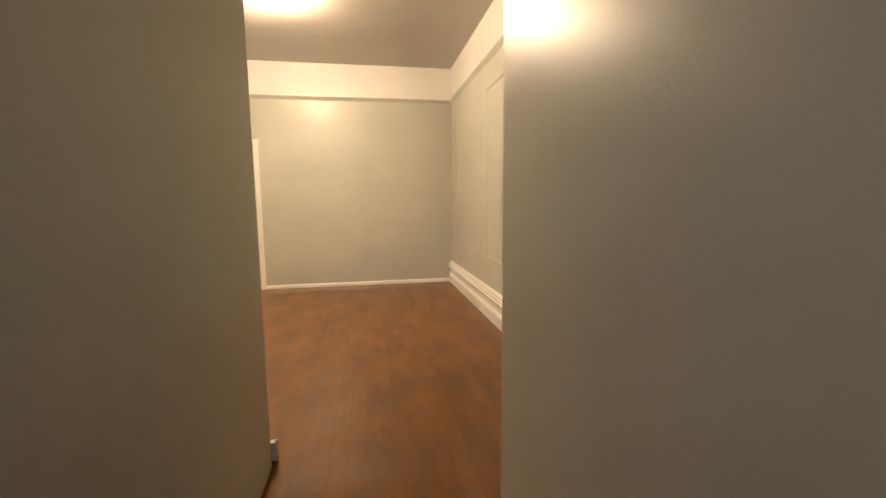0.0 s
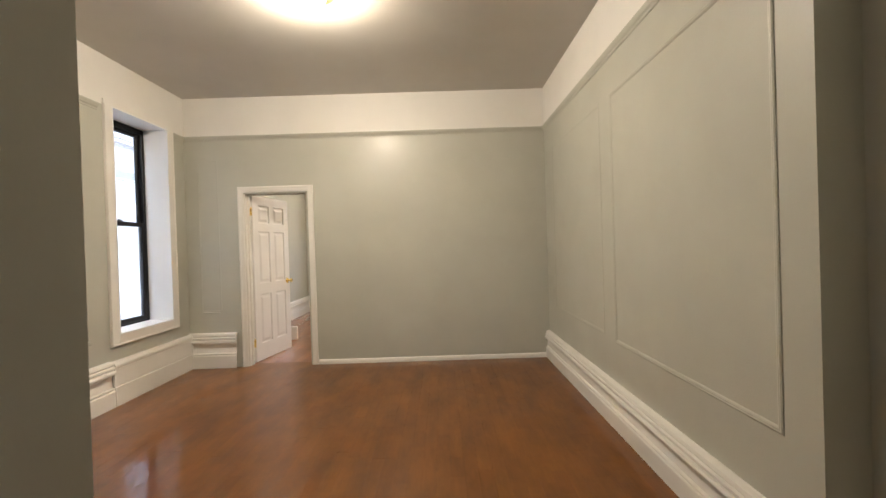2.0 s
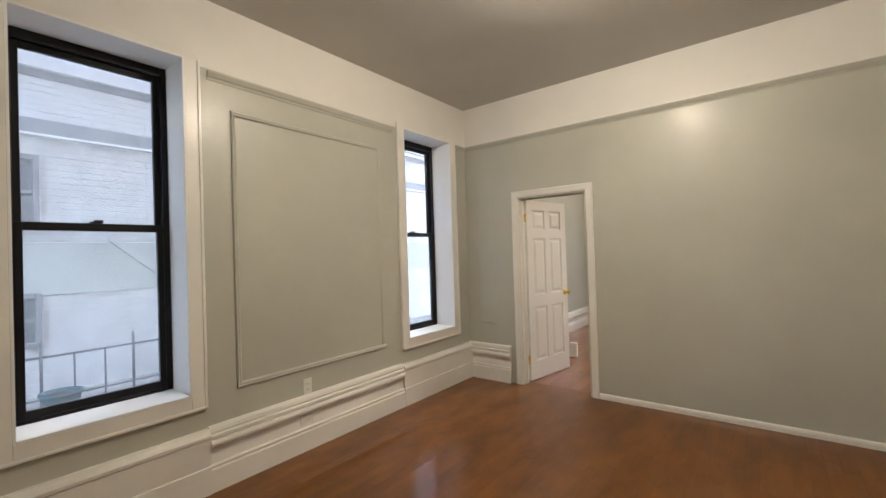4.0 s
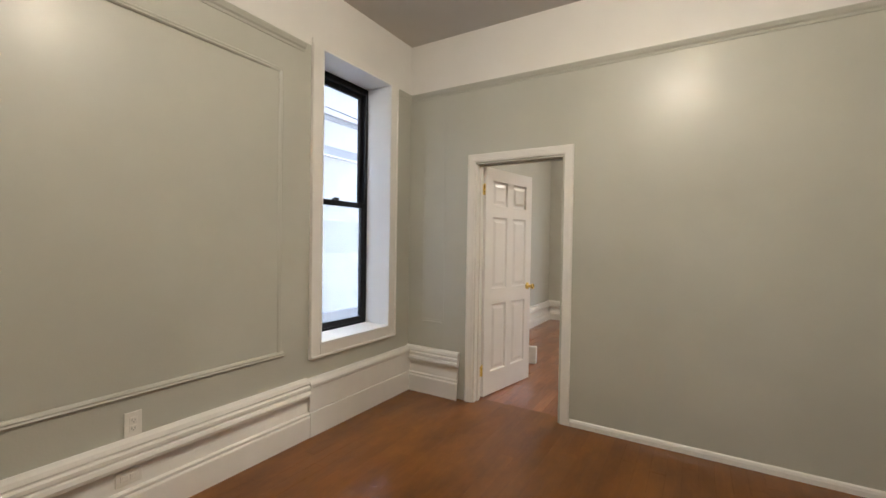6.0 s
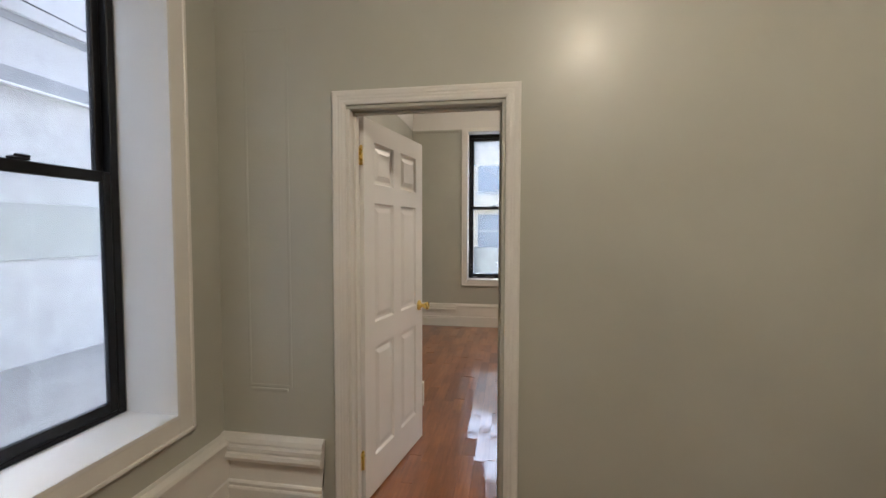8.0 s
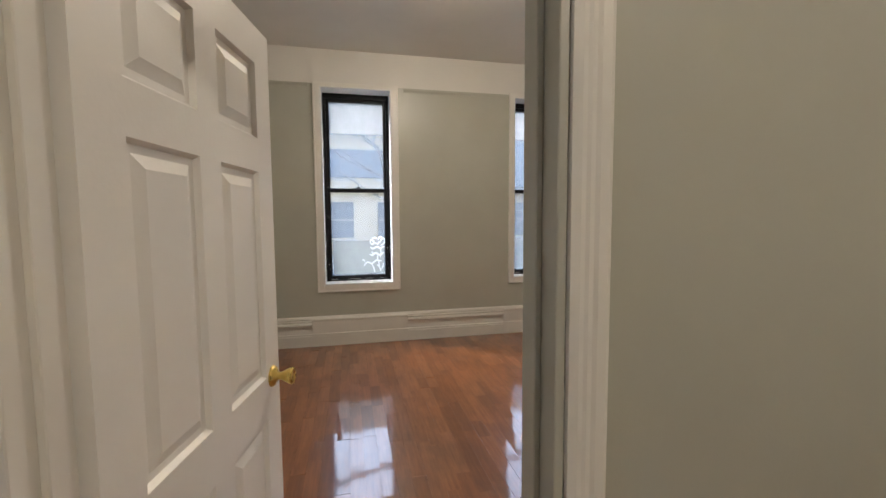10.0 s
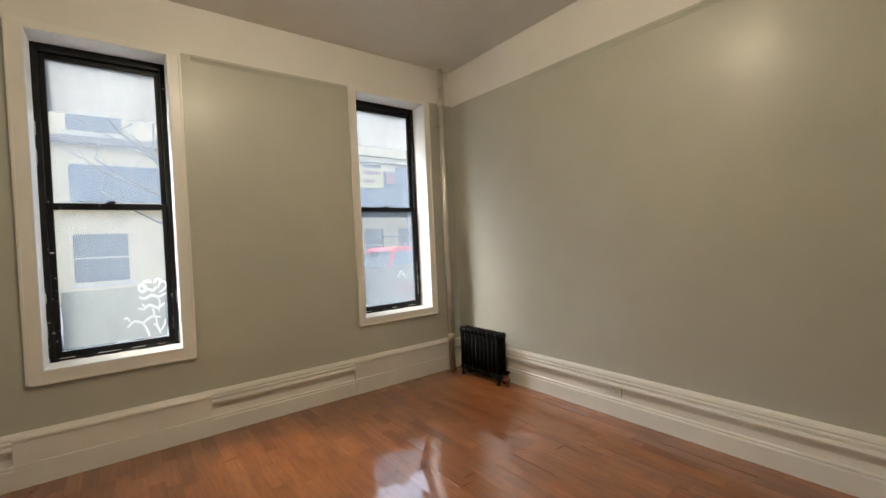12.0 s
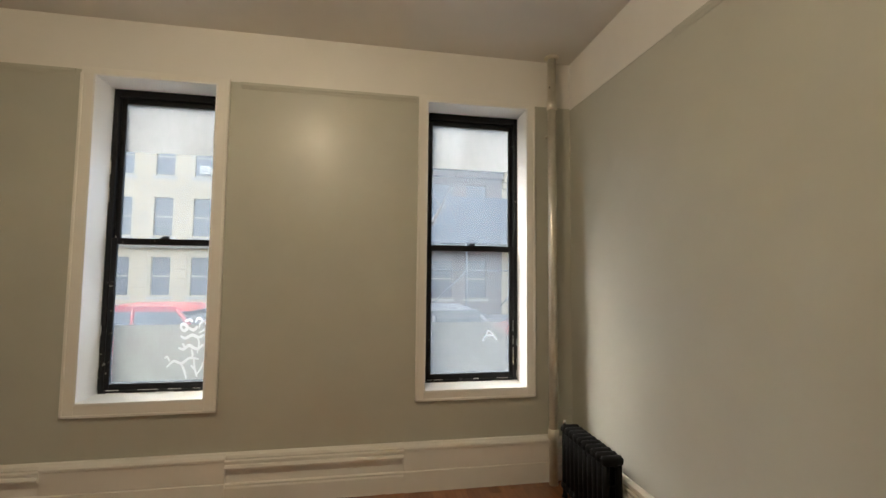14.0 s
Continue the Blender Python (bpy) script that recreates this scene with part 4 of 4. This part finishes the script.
def car(x, y, z, paint_mat, label, length=4.4, height=1.45, flip=False):
    """Parked car along x: lofted body, glazed cabin, four wheels."""
    c = thing("parked_car", label, "car", "parked cars", m=pose(x, y, z, 0, 0, 180 if flip else 0))
    L, H = length, height
    body = [(0.0, 0.32, 0.62, 0.70), (0.10, 0.22, 0.72, 0.80), (0.5, 0.2, 0.84, 0.87), (1.2, 0.2, 0.93, 0.90), (2.2, 0.2, 0.95, 0.90), (3.4, 0.2, 0.97, 0.90), (4.0, 0.22, 0.96, 0.87), (4.3, 0.26, 0.88, 0.80), (4.4, 0.36, 0.70, 0.72)]
    bm = bmesh.new()
    rings = []
    for px, lo, hi, w in body:
        px *= L / 4.4
        rings.append([bm.verts.new(v) for v in ((px, -w * 0.92, lo), (px, -w, lo + (hi - lo) * 0.35), (px, -w * 0.98, lo + (hi - lo) * 0.75), (px, -w * 0.88, hi), (px, w * 0.88, hi), (px, w * 0.98, lo + (hi - lo) * 0.75), (px, w, lo + (hi - lo) * 0.35), (px, w * 0.92, lo))])
    for a, b in zip(rings, rings[1:]):
        for i in range(8):
            f = bm.faces.new((a[i], a[(i + 1) % 8], b[(i + 1) % 8], b[i]))
            f.smooth = True
    bm.faces.new(rings[0])
    bm.faces.new(rings[-1])
    bmesh.ops.recalc_face_normals(bm, faces=bm.faces)
    part("body", bm, paint_mat, c)
    base_z = 0.94

    def cabin(nm, pts, mat, grow, w0, w1):
        bm = bmesh.new()
        lo = [bm.verts.new((px * L / 4.4, s * (w0 + grow), pz)) for s in (-1, 1) for px, pz in pts]
        n = len(pts)
        for v in lo:
            t = (v.co.z - base_z) / (H - base_z)
            v.co.y *= 1 - t * (1 - w1 / w0)
        for i in range(n):
            f = bm.faces.new((lo[i], lo[(i + 1) % n], lo[n + (i + 1) % n], lo[n + i]))
        bm.faces.new(lo[:n])
        bm.faces.new(lo[n:][::-1])
        bmesh.ops.recalc_face_normals(bm, faces=bm.faces)
        part(nm, bm, mat, c)

    cabin("windows", [(1.15, base_z - 0.03), (1.95, H - 0.06), (3.25, H - 0.06), (4.05, base_z - 0.01)], M_DARKWIN, 0.0, 0.80, 0.62)
    cabin("roof", [(1.80, H - 0.10), (1.98, H), (3.2, H - 0.005), (3.45, H - 0.10)], paint_mat, 0.01, 0.80, 0.62)
    for px in (1.2, 2.55, 3.7):
        top = {1.2: 1.95, 2.55: 2.5, 3.7: 3.25}[px]
        for s in (-1, 1):
            part("pillar", rod(bmesh.new(), (px * L / 4.4, s * 0.80, base_z - 0.02), (top * L / 4.4, s * 0.635, H - 0.07), 0.035), paint_mat, c)
    for px in (0.85, 3.5):
        for s in (-1, 1):
            m = Matrix.Translation((px * L / 4.4, s * 0.80, 0.31)) @ Euler((radians(90), 0, 0)).to_matrix().to_4x4()
            wheel = part("wheel", lathe(bmesh.new(), [(0.2, -0.11), (0.29, -0.11), (0.315, -0.08), (0.315, 0.08), (0.29, 0.11), (0.2, 0.11)], 24, m), M_TYRE, c)
            part("rim", lathe(bmesh.new(), [(0.03, -0.115), (0.19, -0.113), (0.2, -0.1), (0.2, 0.1), (0.19, 0.113), (0.03, 0.115)], 20, m), M_CHROME, wheel)
    for s in (-1, 1):
        part("headlight", boxes((-0.01, 0.14, s * 0.6 - 0.15, s * 0.6 + 0.15, 0.58, 0.70), bevel=0.02), M_BLIND, c)
        part("tail_light", boxes((4.28 * L / 4.4, 4.39 * L / 4.4, s * 0.62 - 0.13, s * 0.62 + 0.13, 0.66, 0.82), bevel=0.02), M_REDSIGN, c)
    return c


car(-4.2, 10.6, -0.55, M_RED, "bright red hatchback parked across the street")
car(0.3, 10.6, -0.55, M_NAVY, "dark blue sedan parked across the street", 4.5, 1.42)
car(9.95, 10.6, -0.55, M_RED, "bright red tall car parked across the street", 4.3, 1.86, True)
car(6.15, 7.0, -0.55, M_SILVER, "silver car parked close below the window", 4.7, 1.66, True)


def bare_tree(x, y, z, seed):
    rng = random.Random(seed)
    tree = thing("street_tree", "bare leafless street tree with thin grey branches", "tree", m=pose(x, y, z))
    trunk, limbs, twigs = bmesh.new(), bmesh.new(), bmesh.new()

    def grow(bm, p, d, length, r, level):
        q = p
        for _ in range(3):
            d = (d + Vector((rng.uniform(-1, 1), rng.uniform(-1, 1), rng.uniform(-0.4, 0.7))) * 0.18).normalized()
            nxt = q + d * length / 3
            rod(bm, q, nxt, r, r * 0.82, 6 if level else 10)
            r *= 0.82
            q = nxt
            if level < 4:
                for _ in range(2 if level < 2 else 1):
                    side = Vector((rng.uniform(-1, 1), rng.uniform(-1, 1), rng.uniform(0.0, 0.8))).normalized()
                    grow(limbs if level < 2 else twigs, q, (d * 0.6 + side).normalized(), length * rng.uniform(0.5, 0.72), r * 0.55, level + 1)

    grow(trunk, Vector((0, 0, 0)), Vector((0, 0, 1)), 4.6, 0.16, 0)
    part("trunk", trunk, M_BARK, tree)
    part("limbs", limbs, M_BARK, tree)
    part("twigs", twigs, M_BARK, tree)
    return tree


bare_tree(3.2, 13.9, -0.42, 4)
bare_tree(-9.0, 13.9, -0.42, 9)

# iron pickets and stakes along the far kerb
guard = thing("picket_railing", "low dark iron picket railing along the far pavement", "railing")
part("rail", rod(bmesh.new(), (-6.0, 14.0, 0.28), (6.0, 14.0, 0.28), 0.012), M_IRON, guard)
for i in range(44):
    px = -6.0 + 0.276 * i
    bm = rod(bmesh.new(), (px, 14.0, -0.42), (px, 14.0, 0.44), 0.012, None, 6)
    rod(bm, (px, 14.0, 0.44), (px, 14.0, 0.54), 0.02, 0.003, 6)
    part("picket", bm, M_IRON, guard)
stake = thing("tree_stake", "thin wooden stakes standing by the pavement railing", "stake")
for px, top, lean in ((-1.53, 1.05, 0.10), (-0.97, 0.95, -0.02), (-0.61, 1.25, 0.0)):
    part("pole", rod(bmesh.new(), (px, 14.15, -0.42), (px - lean, 14.15, top), 0.022, 0.018, 8), M_BARK, stake)
part("tie", rod(bmesh.new(), (-1.6, 14.15, 0.8), (-0.6, 14.15, 0.82), 0.01, None, 6), M_BARK, stake)
ac = thing("window_air_conditioner", "white window air conditioner in an upper window", "air conditioner")
part("housing", boxes((-5.13, -4.72, 21.7, 22.1, 6.08, 6.42), bevel=0.015), M_PLATE, ac)
part("grille", boxes(*[(-5.10, -4.75, 21.69, 21.7, 6.12 + 0.04 * k, 6.135 + 0.04 * k) for k in range(7)]), M_SLOT, ac)

# ---- outside: alley ----
alley = thing("neighbour_building", "white painted brick wall of the building across the alley", "building")
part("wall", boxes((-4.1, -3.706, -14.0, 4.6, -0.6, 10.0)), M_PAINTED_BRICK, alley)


def brick_field(y0, y1, z0, z1, seed):
    """Painted bricks standing a few millimetres proud, in running bond, one joined mesh."""
    rng = random.Random(seed)
    verts, faces = [], []
    row = 0
    z = z0
    while z + 0.066 < z1:
        y = y0 - (0.11 if row % 2 else 0.0)
        while y < y1:
            d = -3.706 + rng.uniform(0.003, 0.009)
            k = len(verts)
            a, b = y + 0.004, y + 0.216
            c, e = z + 0.004 + rng.uniform(0, 0.002), z + 0.071 - rng.uniform(0, 0.002)
            verts += [(-3.72, a, c), (-3.72, b, c), (-3.72, b, e), (-3.72, a, e), (d, a + 0.003, c + 0.003), (d, b - 0.003, c + 0.003), (d, b - 0.003, e - 0.003), (d, a + 0.003, e - 0.003)]
            faces += [(k + 4, k + 5, k + 6, k + 7), (k, k + 1, k + 5, k + 4), (k + 1, k + 2, k + 6, k + 5), (k + 2, k + 3, k + 7, k + 6), (k + 3, k, k + 4, k + 7)]
            y += 0.22
        z += 0.075
        row += 1
    me = bpy.data.meshes.new("bricks")
    me.from_pydata(verts, [], faces)
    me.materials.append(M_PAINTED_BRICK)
    ob = tagged(new("bricks", me), "white painted bricks", kind="stuff")
    ob.parent = alley


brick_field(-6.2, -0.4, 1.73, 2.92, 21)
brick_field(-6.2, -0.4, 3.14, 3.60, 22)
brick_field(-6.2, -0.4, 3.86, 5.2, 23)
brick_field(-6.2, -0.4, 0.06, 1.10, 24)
part("render_band", boxes((-3.71, -3.69, -14.0, 4.6, 1.11, 1.725), bevel=0.006), M_STUCCO, alley, "smooth pale rendered band")
part("metal_band", boxes((-3.71, -3.675, -14.0, 4.6, 2.955, 3.13), bevel=0.004), M_FLASHING, alley, "grey metal flashing band")
part("metal_band_lip", boxes((-3.71, -3.63, -14.0, 4.6, 2.925, 2.953), bevel=0.006), M_REVEAL, alley, "pale turned lip of the flashing")
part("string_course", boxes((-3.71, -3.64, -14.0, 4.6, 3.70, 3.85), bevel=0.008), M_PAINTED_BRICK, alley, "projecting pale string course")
# grey strip drawn in for the shadow line below the string course
part("string_course_shadow_gap", boxes((-3.71, -3.69, -14.0, 4.6, 3.61, 3.70)), M_FLASHING, alley)
for z0, z1 in ((1.92, 2.65), (0.60, 1.09)):
    nw = part("window", boxes((-3.70, -3.66, -4.06, -4.0, z0 - 0.06, z1 + 0.06), (-3.70, -3.66, -3.22, -3.165, z0 - 0.06, z1 + 0.06), (-3.70, -3.66, -4.0, -3.22, z1, z1 + 0.06), (-3.70, -3.645, -4.0, -3.22, z0 - 0.06, z0),
                              (-3.70, -3.67, -4.0, -3.22, (z0 + z1) / 2 - 0.02, (z0 + z1) / 2 + 0.02), bevel=0.004), M_FLASHING, alley)
    part("pane", boxes((-3.70, -3.69, -4.0, -3.22, z0, z1)), M_BLIND, nw)
part("stair_stringer", boxes((-0.42, 0.42, -0.015, 0.015, -0.028, 0.028), bevel=0.004), M_STUCCO, alley, "sloping grey bar fixed to the wall").matrix_world = Matrix.Translation((-3.66, -2.22, 1.49)) @ Euler((radians(-41), 0, 0)).to_matrix().to_4x4() @ Matrix.Rotation(radians(90), 4, "Z")
cable = thing("alley_cable", "thin black cable strung along the alley", "cable")
bm = bmesh.new()
for k in range(14):
    ya, yb = -6.5 + 0.75 * k, -5.75 + 0.75 * k
    rod(bm, (-3.5, ya, 4.42 - 0.115 * (ya + 6.5) * (1 - 0.03 * k)), (-3.5, yb, 4.42 - 0.115 * (yb + 6.5) * (1 - 0.03 * (k + 1))), 0.008, None, 6)
part("wire", bm, M_IRON, cable)
part("hook", rod(bmesh.new(), (-3.7, -6.5, 4.42), (-3.49, -6.5, 4.42), 0.012), M_IRON, cable)
solid("pavement_alley", boxes((-3.7, -0.34, -14.0, 4.5, -0.3, -0.02)), M_CONCRETE, "pale concrete alley floor", "pavement")
fence = thing("alley_railing", "thin grey metal railing along the alley wall", "railing")
part("top_rail", rod(bmesh.new(), (-3.1, -5.4, 0.51), (-3.1, -1.1, 0.51), 0.013), M_SCAFFOLD, fence)
part("bottom_rail", rod(bmesh.new(), (-3.1, -5.4, 0.08), (-3.1, -1.1, 0.08), 0.010), M_SCAFFOLD, fence)
for i in range(16):
    yy = -5.113 + 0.264 * i
    part("post", rod(bmesh.new(), (-3.1, yy, -0.02), (-3.1, yy, 0.66 if i % 3 == 1 else 0.52), 0.014 if i % 3 == 1 else 0.009), M_SCAFFOLD, fence)
pot = thing("planter_pot", "teal glazed planter pot on the alley floor", "planter", m=pose(-2.75, -3.17, -0.02))
part("bowl", lathe(bmesh.new(), [(0.10, 0.0), (0.12, 0.015), (0.15, 0.16), (0.157, 0.195), (0.172, 0.2), (0.174, 0.225), (0.16, 0.227), (0.15, 0.205), (0.14, 0.18), (0.02, 0.175)], 28), M_TEAL, pot)
part("soil", lathe(bmesh.new(), [(0.002, 0.176), (0.12, 0.178), (0.139, 0.182), (0.13, 0.19), (0.002, 0.193)], 20), M_SUB, pot, "dark dry soil")

# ---- floors: varnished boards along y ----
BOARD, GAP = 0.083, 0.0004


def board_mesh(length):
    """One board with square arrises."""
    bm = bmesh.new()
    hw, hl = (BOARD - GAP) / 2, (length - GAP) / 2
    low = [bm.verts.new((sx * hw, sy * hl, -0.012)) for sx, sy in ((-1, -1), (1, -1), (1, 1), (-1, 1))]
    top = [bm.verts.new((sx * hw, sy * hl, 0)) for sx, sy in ((-1, -1), (1, -1), (1, 1), (-1, 1))]
    for i in range(4):
        bm.faces.new((low[i], low[(i + 1) % 4], top[(i + 1) % 4], top[i]))
    bm.faces.new(top)
    return bm


LENGTHS = [0.22, 0.3, 0.38, 0.46, 0.56, 0.7]
BOARD_MESH = {}


def board_floor(name, x0, x1, y0, y1, label, near, seed, single, joined, uneven):
    """Boards in rows along y; those inside near = (x0, x1, y0, y1) are pieces of their own, the rest one mesh."""
    rng = random.Random(seed)
    floor = solid(name, boxes((x0, x1, y0, y1, -0.3, -0.0122)), M_SUB, label, "floor")
    rest_v, rest_f = [], []
    count = 0
    rows = int(math.ceil((x1 - x0) / BOARD))
    for r in range(rows):
        cx = x0 + (r + 0.5) * BOARD
        y = y0 - rng.uniform(0, 0.5)
        while y < y1:
            ln = rng.choice(LENGTHS)
            cy = y + ln / 2
            tilt, pitch = rng.gauss(0, uneven), rng.gauss(0, uneven * 0.22)
            drop = -rng.uniform(0, 0.0004) * min(1.0, uneven)
            y += ln
            if cy - ln / 2 < y0 - 0.05 or cy + ln / 2 > y1 + 0.05:
                lo, hi = max(cy - ln / 2, y0), min(cy + ln / 2, y1)
                if hi - lo < 0.03:
                    continue
                ln, cy = round(hi - lo, 3), (lo + hi) / 2
            m = pose(cx, cy, drop, pitch, tilt, 0)
            if near[0] < cx < near[1] and near[2] < cy < near[3] and count < 300:
                if (ln, name) not in BOARD_MESH:
                    BOARD_MESH[ln, name] = mesh_of("floor_board", board_mesh(ln), single)
                ob = new("floor_board", BOARD_MESH[ln, name])
                ob.parent = floor
                ob.matrix_world = m
                count += 1
            else:
                bm = board_mesh(ln)
                k = len(rest_v)
                rest_v.extend((m @ v.co)[:] for v in bm.verts)
                bm.verts.index_update()
                rest_f.extend([k + v.index for v in f.verts] for f in bm.faces)
                bm.free()
    me = bpy.data.meshes.new("floor_boards")
    me.from_pydata(rest_v, [], rest_f)
    me.materials.append(joined)
    rest = tagged(new("floor_boards", me), kind="stuff")
    rest.parent = floor
    return floor


board_floor("floor_front_room", 0.0, 4.27, 0.12, 4.3, "glossy red-brown varnished strip floor", (0.6, 3.9, 0.5, 4.3), 3, M_PLANK, M_PLANK_REST, 1.1)
board_floor("floor_back_room", 0.0, 4.367, -7.6, 0.12, "worn red-brown varnished strip floor", (0.6, 4.2, -4.6, 0.12), 5, M_OLD, M_OLD_REST, 0.3)
